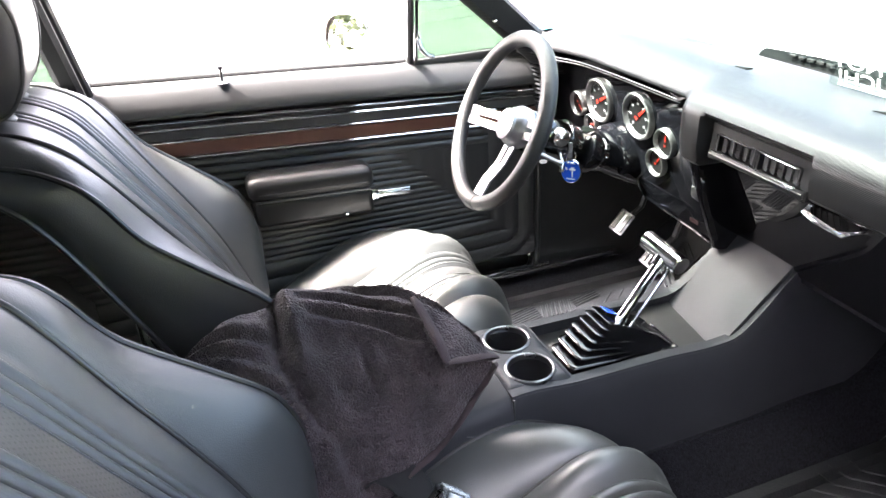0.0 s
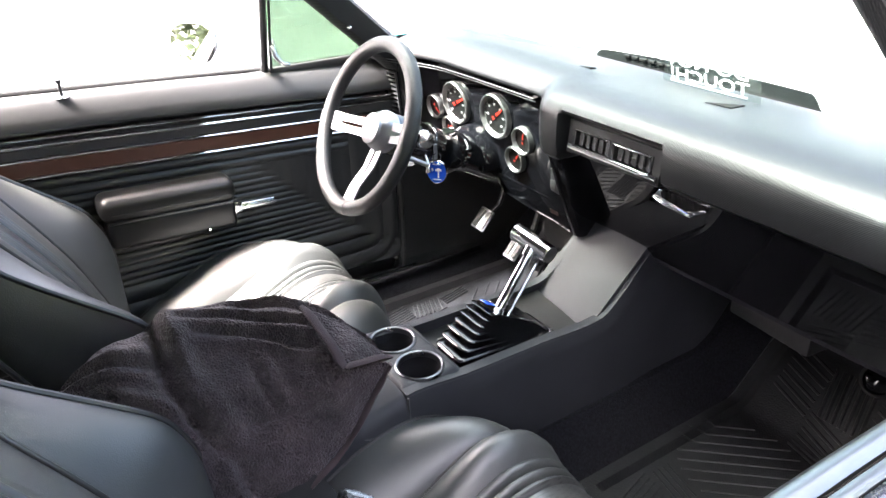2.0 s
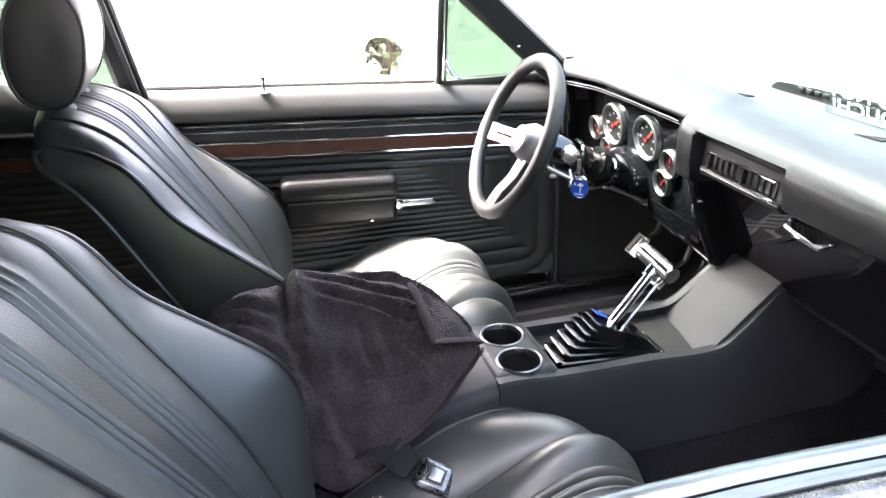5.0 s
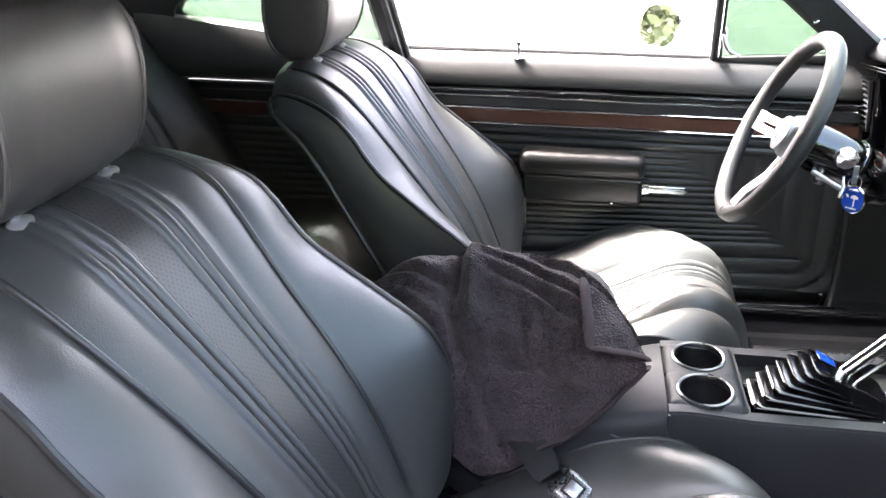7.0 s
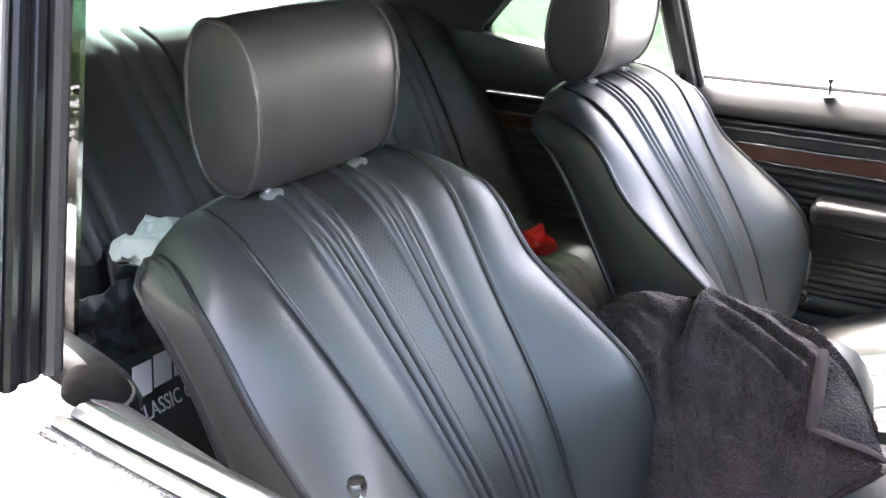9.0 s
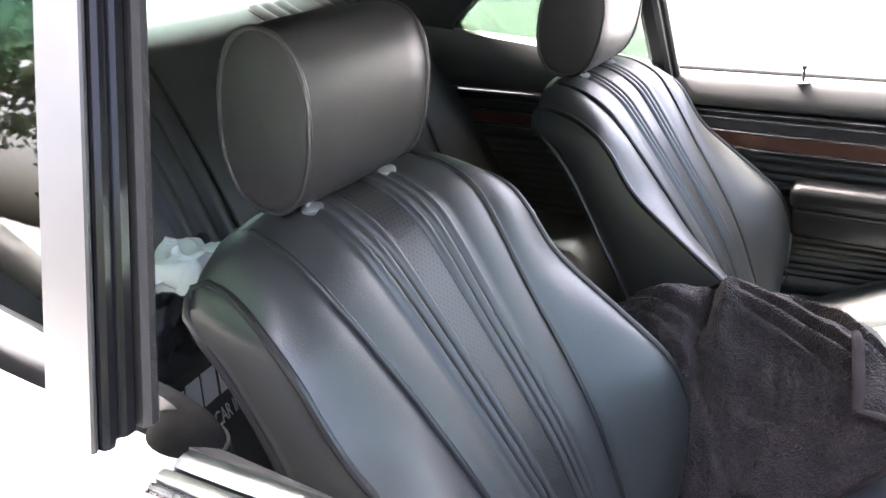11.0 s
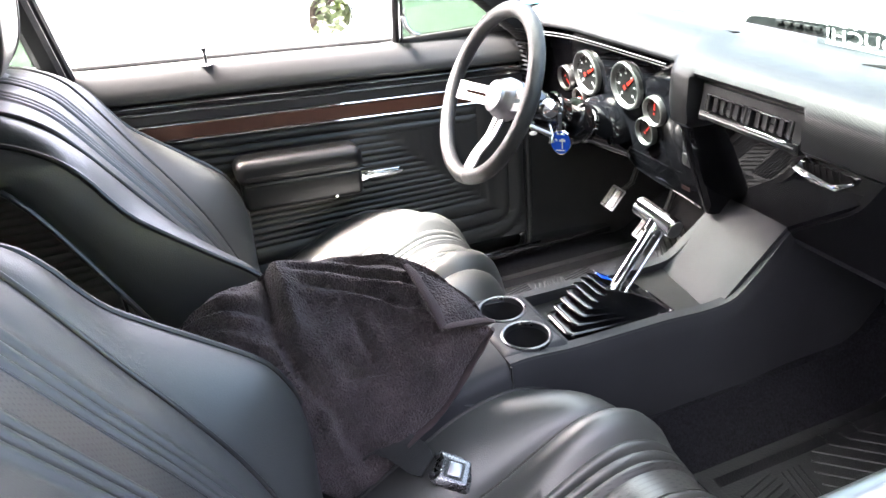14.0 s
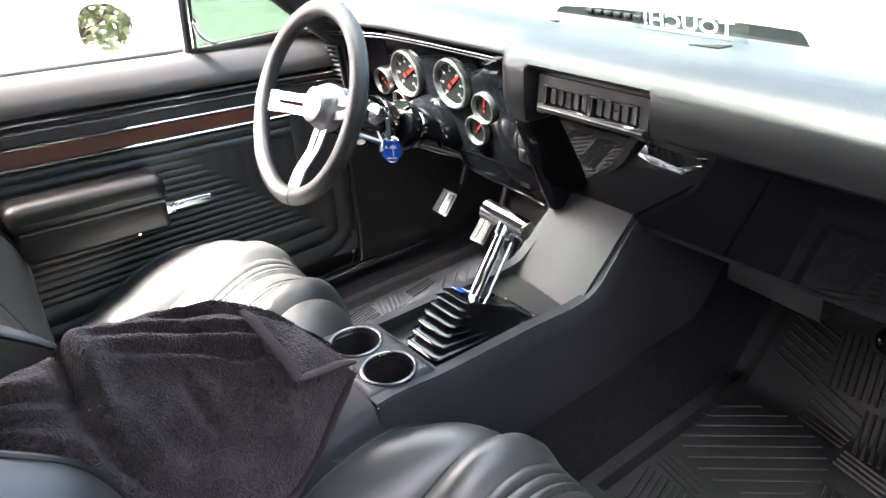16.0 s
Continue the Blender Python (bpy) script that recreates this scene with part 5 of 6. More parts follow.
# ---- steering wheel and column ----
WC = Vector((0.476, 0.345, 0.882))
WN = Vector((-0.905, 0.035, 0.425)).normalized()
WM = axes(WC, (0, -1, 0), WN)
stw = thing("steering_wheel", WC, "three-spoke steering wheel with black leather rim and polished spokes", "steering wheel")
R = 0.160
part("rim", tube([WM @ Vector((R * math.cos(a), R * math.sin(a), 0.0)) for a in (2 * math.pi * k / 64 for k in range(64))], 0.0150, 14, closed=True), WHEELWRAP, stw, "stitched black leather rim")
for a0 in (180, 270, 0):
    a = radians(a0 + 8)
    d, t = Vector((math.cos(a), math.sin(a), 0)), Vector((-math.sin(a), math.cos(a), 0))
    bms = []
    for off in (-0.0115, 0.0115):
        bms.append(ring_mesh([[WM @ (d * r + t * (off * k + e) + Vector((0, 0, h + g))) for e, g in ((-0.0075, -0.002), (0.0075, -0.002), (0.0075, 0.002), (-0.0075, 0.002))] for r, h, k in ((0.03, -0.040, 1.1), (0.075, -0.030, 0.95), (0.115, -0.011, 0.9), (0.156, -0.002, 0.9))]))
    bms.append(ring_mesh([[WM @ (d * r + t * e + Vector((0, 0, h + g))) for e, g in ((-0.019, -0.002), (0.019, -0.002), (0.019, 0.002), (-0.019, 0.002))] for r, h in ((0.118, -0.011), (0.138, -0.006), (0.157, -0.002))]))
    part("spoke", merge(*bms), BRUSHED, stw, "slotted polished spoke", smooth=False)
    part("rim_cover", tube([WM @ Vector(((R) * math.cos(a + k), (R) * math.sin(a + k), 0)) for k in span(-0.11, 0.11, 6)], 0.0158, 14), WHEELWRAP, stw)
HM = WM @ Matrix.Translation((0, 0, -0.018))
part("hub", lathe([(0.040, -0.040), (0.042, -0.020), (0.036, -0.006), (0.031, -0.002), (0.029, 0.002), (0.0, 0.004)], HM, 40), BRUSHED, stw, "polished hub with round horn button")
part("horn_button", lathe([(0.031, 0.001), (0.030, 0.007), (0.022, 0.011), (0.0, 0.012)], HM, 32), BRUSHED, stw)
part("horn_emblem", lathe([(0.013, 0.011), (0.012, 0.0128), (0.0, 0.0132)], HM, 24), BEZEL, stw)

col = thing("steering_column", (0.6, 0.35, 0.8), "chrome steering column with key switch", "steering column")
CD = Vector((0.900, 0.03, -0.440)).normalized()
CM = axes(WC - WN * 0.045, (0, 1, 0), CD)
part("sleeve", lathe([(0.034, 0.0), (0.040, 0.003), (0.041, 0.008), (0.041, 0.100), (0.036, 0.104)], CM, 40), SMOKE, col, "dark polished column housing")
part("tube", lathe([(0.038, 0.10), (0.039, 0.104), (0.039, 0.128), (0.035, 0.134), (0.035, 0.40)], CM, 40), SMOKE, col, "dark polished column tube")
part("collar", lathe([(0.040, 0.096), (0.0445, 0.098), (0.0455, 0.101), (0.0445, 0.104), (0.039, 0.106)], CM, 40), SMOKE, col)
part("collar", lathe([(0.035, 0.19), (0.037, 0.192), (0.037, 0.20), (0.035, 0.202)], CM, 32), SMOKE, col)
sw = CM @ Vector((-0.036, 0.012, 0.07))
part("key_switch", lathe([(0.0, -0.01), (0.019, -0.01), (0.019, 0.012), (0.015, 0.018), (0.0, 0.019)], axes(sw, (1, 0, 0), (-0.25, -0.95, 0.15)), 24), CHROME, col, "chrome ignition switch")
part("signal_lever", tube([(0.545, 0.325, 0.822), (0.535, 0.30, 0.822), (0.575, 0.278, 0.800)], 0.0045, 10), BRUSHED, col, "short bright signal lever")
part("tilt_lever", tube([(0.585, 0.305, 0.812), (0.583, 0.292, 0.795), (0.580, 0.288, 0.780)], lambda k: 0.003 + 0.003 * k, 10), CHROME, col)
part("shift_collar", lathe([(0.036, 0.150), (0.047, 0.153), (0.049, 0.160), (0.047, 0.172), (0.036, 0.176)], CM, 40), GLOSS, col)
part("knob_lever", tube([CM @ Vector((-0.03, -0.02, 0.05)), CM @ Vector((-0.050, -0.040, 0.048))], lambda k: 0.004 + 0.004 * k, 10), CHROME, col)
# key ring with a blue oval tag
key = thing("key_tag", (0.60, 0.287, 0.78), "blue oval key tag hanging from the ignition key", "key tag")
part("key", box(0.592, 0.600, 0.283, 0.286, 0.806, 0.838, 0.001, 1), BRUSHED, key)
part("key_ring", tube([(0.598 + 0.010 * math.cos(a), 0.284, 0.808 + 0.012 * math.sin(a)) for a in (2 * math.pi * k / 20 for k in range(20))], 0.0012, 6, closed=True), CHROME, key)
TM = axes((0.600, 0.287, 0.778), (0.72, -0.69, 0), (-0.69, -0.72, 0.05))
tag = part("tag", lathe([(0.0, -0.0015), (0.0205, -0.0015), (0.0215, 0.0), (0.0205, 0.0015), (0.0, 0.0015)], TM @ Matrix.Diagonal((0.92, 1.1, 1, 1)), 32), BLUE, key, "blue oval tag with white emblem")
part("tag_rim", lathe([(0.0205, -0.002), (0.0225, 0.0), (0.0205, 0.002)], TM @ Matrix.Diagonal((0.92, 1.1, 1, 1)), 32, caps=False), CHROME, tag)
part("tag_palm", merge(moved(box(-0.001, 0.001, -0.012, 0.003, 0, 0.0006), TM @ Matrix.Translation((0.003, 0, 0.0016))), moved(box(-0.006, 0.006, 0.002, 0.006, 0, 0.0006), TM @ Matrix.Translation((0.003, 0, 0.0016))), moved(box(-0.003, 0.003, 0.0055, 0.008, 0, 0.0006), TM @ Matrix.Translation((0.003, 0, 0.0016)))), WHITE, tag, smooth=False)
part("tag_crescent", moved(box(-0.0016, 0.0016, -0.003, 0.003, 0, 0.0006), TM @ Matrix.Translation((-0.009, 0.005, 0.0016)) @ Matrix.Rotation(0.5, 4, "Z")), WHITE, tag, smooth=False)
part("tag_bar", moved(box(-0.009, 0.009, -0.001, 0.001, 0, 0.0006), TM @ Matrix.Translation((0, -0.0155, 0.0016))), WHITE, tag, smooth=False)
part("tag_bar", moved(box(-0.008, 0.008, -0.001, 0.001, 0, 0.0006), TM @ Matrix.Translation((0, 0.0165, 0.0016))), WHITE, tag, smooth=False)

# ---- pedals ----
for (x, y, z, w, h, lab) in ((0.893, 0.535, 0.500, 0.022, 0.030, "polished brake pedal with black rubber grips"), (0.874, 0.372, 0.492, 0.019, 0.034, "polished gas pedal with black rubber grips")):
    pd = thing("pedal", (x, y, z), lab, "pedal", "foot pedals")
    pm = axes((x, y, z), (0, -1, 0), (-0.72, -0.25, 0.64))
    part("plate", moved(box(-w, w, -h, h, -0.005, 0.0, 0.004, 2), pm), BRUSHED, pd)
    for k in (-0.5, 0.5):
        part("grip", moved(box(k * w - 0.34 * w, k * w + 0.34 * w, -h * 0.84, h * 0.84, 0.0, 0.003, 0.002, 1), pm), RUBBER, pd)
    part("arm", tube([pm @ Vector((0, 0, -0.005)), pm @ Vector((0, 0.06, -0.03)), (x + 0.12, y, 0.70)], 0.007, 8), SATIN, pd)


# ---- floor mats ----
def floor_mat(cx, cy, w, l, label, heel):
    """A rubber mat with a raised rim, herringbone fields and a heel pad of long curved ribs; its front climbs the toe board."""
    root = thing("floor_mat", (cx, cy, 0.35), label, "floor mat", "floor mats")
    def zf(x, y):
        d = min(w / 2 - abs(y - cy), l / 2 - abs(x - cx))
        return floor_z(x, y) + 0.011 + 0.015 * smooth(-0.001, 0.006, d) * (1 - smooth(0.026, 0.036, d))
    rim = [0.0, 0.003, 0.006, 0.012, 0.022, 0.027, 0.031, 0.036]
    xs = [cx - l / 2 + a for a in rim] + span(cx - l / 2 + 0.045, cx + l / 2 - 0.045, 30) + [cx + l / 2 - a for a in reversed(rim)]
    ys = [cy - w / 2 + a for a in rim] + span(cy - w / 2 + 0.045, cy + w / 2 - 0.045, 16) + [cy + w / 2 - a for a in reversed(rim)]
    part("base", sheet(lambda x, y: (x, y, zf(x, y)), xs, ys, 0.006), MATRUB, root, "black rubber mat with raised rim")
    lines = []
    nx, ny = 6, 4
    lx, ly = (l - 0.10) / nx, (w - 0.10) / ny
    for bx in range(nx):
        for by in range(ny):
            ox, oy = cx - l / 2 + 0.05 + bx * lx, cy - w / 2 + 0.05 + by * ly
            for k in range(7):
                f = (k + 0.5) / 7
                if (bx + by) % 2:
                    lines.append([(ox + 0.004, oy + ly * f - 0.010), (ox + lx - 0.004, oy + ly * f + 0.010)])
                else:
                    lines.append([(ox + lx * f - 0.010, oy + 0.004), (ox + lx * f + 0.010, oy + ly - 0.004)])
    inside = lambda p: math.hypot(p[0] - heel[0], (p[1] - heel[1]) * 0.95) < 0.115
    for ln in lines:
        if not inside(ln[0]) and not inside(ln[1]):
            part("rib", tube([(x, y, zf(x, y) + 0.0008) for x, y in ln], 0.0032, 6), MATRUB, root)
    sg = 1 if cy < 0 else -1
    for k in range(9):
        s = -0.100 + 0.025 * k
        half = math.sqrt(max(0.0, 0.110 ** 2 - s * s))
        pts = [(heel[0] - 0.66 * s + 0.73 * q, heel[1] - sg * (0.75 * s + 0.68 * q)) for q in span(-half, half, 10)]
        part("heel_rib", tube([(x, y, zf(x, y) + 0.0008) for x, y in pts], 0.0018, 6), MATRUB, root)
    return root


floor_mat(0.855, -0.425, 0.46, 0.60, "black rubber floor mat with raised rim and herringbone ribs, passenger side", (0.845, -0.325))
floor_mat(0.80, 0.365, 0.345, 0.62, "black rubber floor mat with herringbone ribs under the pedals", (0.86, 0.36))


# ---- towel ----
tw = thing("towel", (0.05, -0.05, 0.60), "charcoal terry towel draped over the console arm rest", "towel")
CREST = [(0.0, Vector((-0.19, 0.02, 0.700))), (0.15, Vector((-0.135, 0.025, 0.742))), (0.3, Vector((-0.088, 0.022, 0.776))), (0.42, Vector((-0.035, 0.035, 0.774))), (0.5, Vector((0.0, 0.055, 0.784))),
         (0.64, Vector((0.09, 0.040, 0.768))), (0.8, Vector((0.163, -0.030, 0.776))), (0.9, Vector((0.206, -0.064, 0.756))), (1.0, Vector((0.246, -0.118, 0.706)))]
FOOT = [(0.0, Vector((-0.17, -0.085, 0.60))), (0.15, Vector((-0.11, -0.10, 0.57))), (0.3, Vector((-0.04, -0.116, 0.53))), (0.42, Vector((0.018, -0.124, 0.490))), (0.5, Vector((0.055, -0.130, 0.508))),
        (0.64, Vector((0.115, -0.136, 0.556))), (0.8, Vector((0.172, -0.136, 0.604))), (0.9, Vector((0.213, -0.126, 0.648))), (1.0, Vector((0.250, -0.124, 0.700)))]
LEE = [(0.0, Vector((-0.19, 0.085, 0.66))), (0.5, Vector((0.02, 0.100, 0.70))), (0.7, Vector((0.10, 0.050, 0.762))), (0.85, Vector((0.165, -0.010, 0.770))), (1.0, Vector((0.225, -0.085, 0.735)))]


FOLDS = [(0.50, 0.04, 0.82, 0.10, 0.016, 0.030), (0.50, 0.10, 0.80, 0.24, 0.018, 0.028), (0.51, 0.18, 0.78, 0.42, 0.016, 0.030), (0.52, 0.07, 0.78, 0.17, -0.014, 0.018), (0.53, 0.16, 0.76, 0.34, -0.013, 0.018),
         (0.455, 0.0, 0.40, 0.30, -0.030, 0.020), (0.40, 0.30, 0.44, 0.62, -0.024, 0.020), (0.49, 0.03, 0.47, 0.35, 0.022, 0.026), (0.47, 0.35, 0.50, 0.80, 0.012, 0.030),
         (0.12, 0.05, 0.40, 0.12, 0.012, 0.030), (0.10, 0.18, 0.40, 0.26, 0.012, 0.025), (0.14, 0.12, 0.40, 0.19, -0.010, 0.020), (0.20, 0.35, 0.42, 0.42, 0.012, 0.030),
         (0.46, 0.62, 0.52, 1.0, -0.016, 0.022), (0.43, 0.62, 0.46, 1.0, 0.012, 0.020), (0.60, 0.30, 0.61, 0.62, -0.010, 0.016), (0.63, 0.34, 0.64, 0.60, 0.008, 0.020), (0.52, 0.60, 0.64, 0.66, -0.010, 0.016), (0.70, 0.50, 0.84, 0.85, 0.010, 0.030)]


def towel_pt(u, v):
    """u runs from the rear to the nose, v from the driver side over the crest and down the passenger side."""
    c = curve(CREST, u)
    if v < 0.22:
        t = 1 - v / 0.22
        p = c.lerp(curve(LEE, u), t) + Vector((0, 0, 0.016 * math.sin(math.pi * t)))
    else:
        t = (v - 0.22) / 0.78
        p = c.lerp(curve(FOOT, u), t) + Vector((0.0, -0.048 * smooth(0.15, 0.45, u), 0.066)) * math.sin(math.pi * t) ** 0.75 * (1 - 0.35 * u) * (1 - u ** 5)
        # folds: soft ridges and creases along lines over the cloth
        for (ua, ta, ub, tb, amp, wid) in FOLDS:
            du, dt = ub - ua, tb - ta
            k = min(max(((u - ua) * du + (t - ta) * dt) / (du * du + dt * dt), 0), 1)
            far = math.hypot(u - ua - k * du, (t - ta - k * dt) * 0.65) + 0.012 * noise.noise(Vector((u * 9, t * 9, amp * 900)))
            p += Vector((0, -0.55, 0.8)) * amp * math.exp(-(far / wid) ** 2) * math.sin(math.pi * (0.15 + 0.7 * k))
    n = Vector((p.x, p.y, p.z))
    p += Vector((0, -0.5, 0.85)) * (0.010 * noise.noise(n * 16) + 0.004 * noise.noise(n * 45) + 0.0014 * noise.noise(n * 190))
    return p


drape = part("drape", sheet(towel_pt, span(0, 1, 200), span(0, 1, 180), 0.006, (0, -0.4, 0.9)), TOWEL, tw, "rumpled terry cloth")


def patch(corners, lift, nu=40, nv=40, thick=0.006):
    """A bulged cloth patch between four corners."""
    a, b, c, d = (Vector(k) for k in corners)
    def f(u, v):
        p = a.lerp(b, u).lerp(d.lerp(c, u), v)
        p += Vector((0.25, -0.5, 0.8)) * (lift + 0.010 * math.sin(math.pi * u) * math.sin(math.pi * min(v * 0.9, 1)) + 0.0014 * noise.noise(p * 190) + 0.004 * noise.noise(p * 30))
        return p
    return sheet(f, span(0, 1, nu), span(0, 1, nv), thick, (0.25, -0.5, 0.8))


F, H_, T_, E_ = (0.160, -0.036, 0.775), (0.172, -0.138, 0.727), (0.249, -0.122, 0.705), (0.209, -0.068, 0.755)
part("folded_corner", patch((F, E_, T_, H_), 0.008), TOWEL, tw, "folded-over towel corner")


def band(p, q, w, lift):
    """A soft woven hem from p to q."""
    p, q = Vector(p), Vector(q)
    up = Vector((0.25, -0.5, 0.8)).normalized()
    pts = [p.lerp(q, k) + up * (lift + 0.006 * math.sin(math.pi * k) + 0.0012 * math.sin(11 * k)) for k in span(0, 1, 20)]
    return tube(pts, lambda k: w * (0.6 + 0.4 * min(1.0, 8 * k, 8 * (1 - k))), 10, squash=0.5)


part("hem", band(F, H_, 0.0075, 0.013), HEM, tw, "flat woven hem")
part("hem", band(H_, T_, 0.008, 0.013), HEM, tw)
hem_pts = [towel_pt(u, 0.985) for u in span(0.62, 1.0, 24)]
part("hem", tube([p + Vector((0.002, -0.003, 0.001)) for p in hem_pts], 0.009, 8, squash=0.35), HEM, tw)

# ---- seat belt with buckle ----
sb = thing("seat_belt", (0.08, -0.2, 0.58), "black webbing seat belt with chrome push buckle on the passenger cushion", "seat belt")
bw = [((0.045, -0.112, 0.46), (0.021, 0.0, 0.010)), ((0.058, -0.116, 0.525), (0.021, 0.0, 0.010)), ((0.070, -0.121, 0.558), (0.021, 0.0, 0.011)), ((0.083, -0.128, 0.568), (0.021, 0.0, 0.012)), ((0.098, -0.138, 0.563), (0.021, 0.003, 0.012)),
      ((0.111, -0.150, 0.552), (0.020, 0.007, 0.010)), ((0.120, -0.158, 0.541), (0.018, 0.010, 0.008)), ((0.127, -0.164, 0.534), (0.013, 0.009, 0.005))]
UPB = Vector((-0.35, -0.42, 0.84))
part("webbing", ring_mesh([[Vector(p) + Vector(w) * a + UPB * b for a, b in ((-1, -0.0015), (-0.5, -0.002), (0.5, -0.002), (1, -0.0015), (1, 0.0015), (0.5, 0.0025), (-0.5, 0.0025), (-1, 0.0015))] for p, w in bw]), BELT, sb, "ribbed black webbing")
part("webbing_loop", ring_mesh([[Vector(p) + Vector(w) * a * 0.96 + UPB * b for a, b in ((-1, 0.0), (1, 0.0), (1, 0.0045), (0.5, 0.0055), (-0.5, 0.0055), (-1, 0.0045))] for p, w in bw[4:]]), BELT, sb)
part("belt_guide", ring_mesh([[(x + a * 0.016, y, z + a * 0.012 + b) for a, b in ((-1, -0.002), (1, -0.002), (1, 0.002), (-1, 0.002))] for x, y, z in ((-0.045, -0.112, 0.44), (-0.030, -0.116, 0.482), (-0.010, -0.122, 0.470), (0.012, -0.126, 0.455))]), SATIN, sb, "grey plastic belt end")
BM = axes((0.158, -0.180, 0.526), (0.82, -0.50, -0.30), (0.08, -0.50, 0.86)) @ Matrix.Diagonal((0.80, 0.86, 0.9, 1.0))
part("buckle", ring_mesh([[BM @ Vector((a * u, b * w, h)) for a, b in ((-1, -0.85), (-0.85, -1), (0.85, -1), (1, -0.85), (1, 0.85), (0.85, 1), (-0.85, 1), (-1, 0.85))] for u, w, h in ((0.032, 0.026, -0.008), (0.034, 0.028, -0.004), (0.034, 0.028, 0.002), (0.026, 0.021, 0.0085), (0.024, 0.019, 0.009))]), SILL, sb, "bright metal buckle with bevelled face")
part("push_button_frame", moved(box(-0.0165, 0.0165, -0.0150, 0.0150, 0.0088, 0.0100, 0.0008, 1), BM), SATIN, sb)
part("push_button", moved(box(-0.0125, 0.0125, -0.0115, 0.0115, 0.0098, 0.0125, 0.0018, 2), BM), BRUSHED, sb)
for k in (-1, 1):
    part("buckle_lug", lathe([(0.004, -0.004), (0.005, 0), (0.004, 0.005), (0.001, 0.006)], axes(BM @ Vector((-0.034, 0.017 * k, 0.0)), (1, 0, 0), (0, 0, 1)), 12), SATIN, sb)

# ---- windshield sign ----
sg0 = Vector((0.945, -0.058, 0.985))
SM = axes(sg0, (0, 1, 0), Vector((0, 1, 0)).cross(Vector((-0.22, 0, 0.975))))
sign = thing("windshield_sign", sg0, "smoked sticker with white DO NOT TOUCH lettering inside the windshield", "sign")
film = part("film", moved(box(-0.110, 0.098, -0.028, 0.034, -0.0012, -0.0004), SM), FILM, sign, "smoked plastic film", smooth=False)
film.visible_shadow = False
WIDE = Matrix.Diagonal((1.42, 1.0, 1.0, 1.0))
part("letters", text_mesh("DO NOT", 0.031, 0.0003, SM @ Matrix.Translation((0.0, 0.0175, -0.0020)) @ WIDE), WHITE, sign, "white capital letters", smooth=False)
part("letters", text_mesh("TOUCH!", 0.031, 0.0003, SM @ Matrix.Translation((-0.004, -0.0085, -0.0020)) @ WIDE), WHITE, sign, smooth=False)
part("address_bar", moved(box(-0.085, 0.080, -0.0245, -0.0205, -0.0022, -0.0012), SM), BRUSHED, sign, smooth=False)

# ---- round fitting in the passenger footwell ----
fs = thing("footwell_speaker", (1.06, -0.42, 0.5), "small round dark speaker with bright ring on the toe board", "speaker")
FM = axes((1.070, -0.415, 0.492), (0, -1, 0), (-0.72, -0.30, 0.62))
part("ring", lathe([(0.024, -0.012), (0.030, -0.008), (0.031, 0.0), (0.028, 0.004), (0.025, 0.002)], FM, 32, caps=False), SATIN, fs)
part("grille", lathe([(0.026, -0.004), (0.020, 0.002), (0.010, 0.005), (0.0, 0.006)], FM, 24), GLOSS, fs)


# ---- things behind the passenger seat ----
def crumple(bm, amp, freq, seed):
    for v in bm.verts:
        n = v.co * freq + Vector((seed, seed * 2, 0))
        v.co += Vector((noise.noise(n), noise.noise(n + Vector((9, 0, 0))), noise.noise(n + Vector((0, 9, 0))))) * amp
    return bm


def sack(c, wx, wy, h, top=1.0, n=40, m=26):
    """A soft upright bag: round-cornered section that slumps and closes at the top."""
    rings = []
    for j in range(m):
        f = j / (m - 1)
        k = 0.86 + 0.16 * math.sin(math.pi * min(f * 1.1, 1)) - (1 - top) * smooth(0.7, 1.0, f)
        ring = []
        for i in range(n):
            a = 2 * math.pi * i / n
            ca, sa = math.cos(a), math.sin(a)
            ring.append((c[0] + wx * k * math.copysign(abs(ca) ** 0.5, ca), c[1] + wy * k * math.copysign(abs(sa) ** 0.5, sa), c[2] + h * f))
        rings.append(ring)
    return ring_mesh(rings)


tote = thing("tote_bag", (-0.547, -0.538, 0.36), "black fabric tote bag with white lettering behind the passenger seat", "bag")


def tote_bm():
    """A flat-fronted open bag that sags and folds towards its rim."""
    rings, n, m = [], 96, 40
    bx, nx = Vector((-0.545, 0.838, 0)), Vector((0.838, 0.545, 0))
    def ring(f, k, dz=0.0):
        out = []
        for i in range(n):
            a = 2 * math.pi * i / n
            ca, sa = math.cos(a), math.sin(a)
            p = Vector((-0.562, -0.547, 0.36)) + bx * (0.155 * k * math.copysign(abs(ca) ** 0.4, ca)) + nx * (0.062 * k * math.copysign(abs(sa) ** 0.4, sa))
            p.z += 0.53 * f + dz
            w = smooth(0.55, 1.0, f)
            q = Vector((a * 1.3, f * 2.2, 0.3))
            fold = noise.noise(Vector((ca * 2.1, sa * 2.1, f * 2.5))) * 0.05 + noise.noise(Vector((ca * 5, sa * 5, f * 5))) * 0.022
            p += (nx * sa + bx * ca * 0.7) * fold * w
            p.z += (noise.noise(Vector((ca * 1.7 + 4, sa * 1.7, 0))) * 0.05 + 0.012) * w
            p += nx * (0.10 * (f - 0.8)) * 0.3
            out.append(p)
        return out
    for j in range(m):
        f = j / (m - 1)
        rings.append(ring(f, 0.97 + 0.04 * math.sin(math.pi * f) + 0.06 * smooth(0.85, 1, f)))
    for j in range(8):
        f = 1 - j / 12
        rings.append(ring(f, 0.99 - 0.02 * j))
    return ring_mesh(rings)


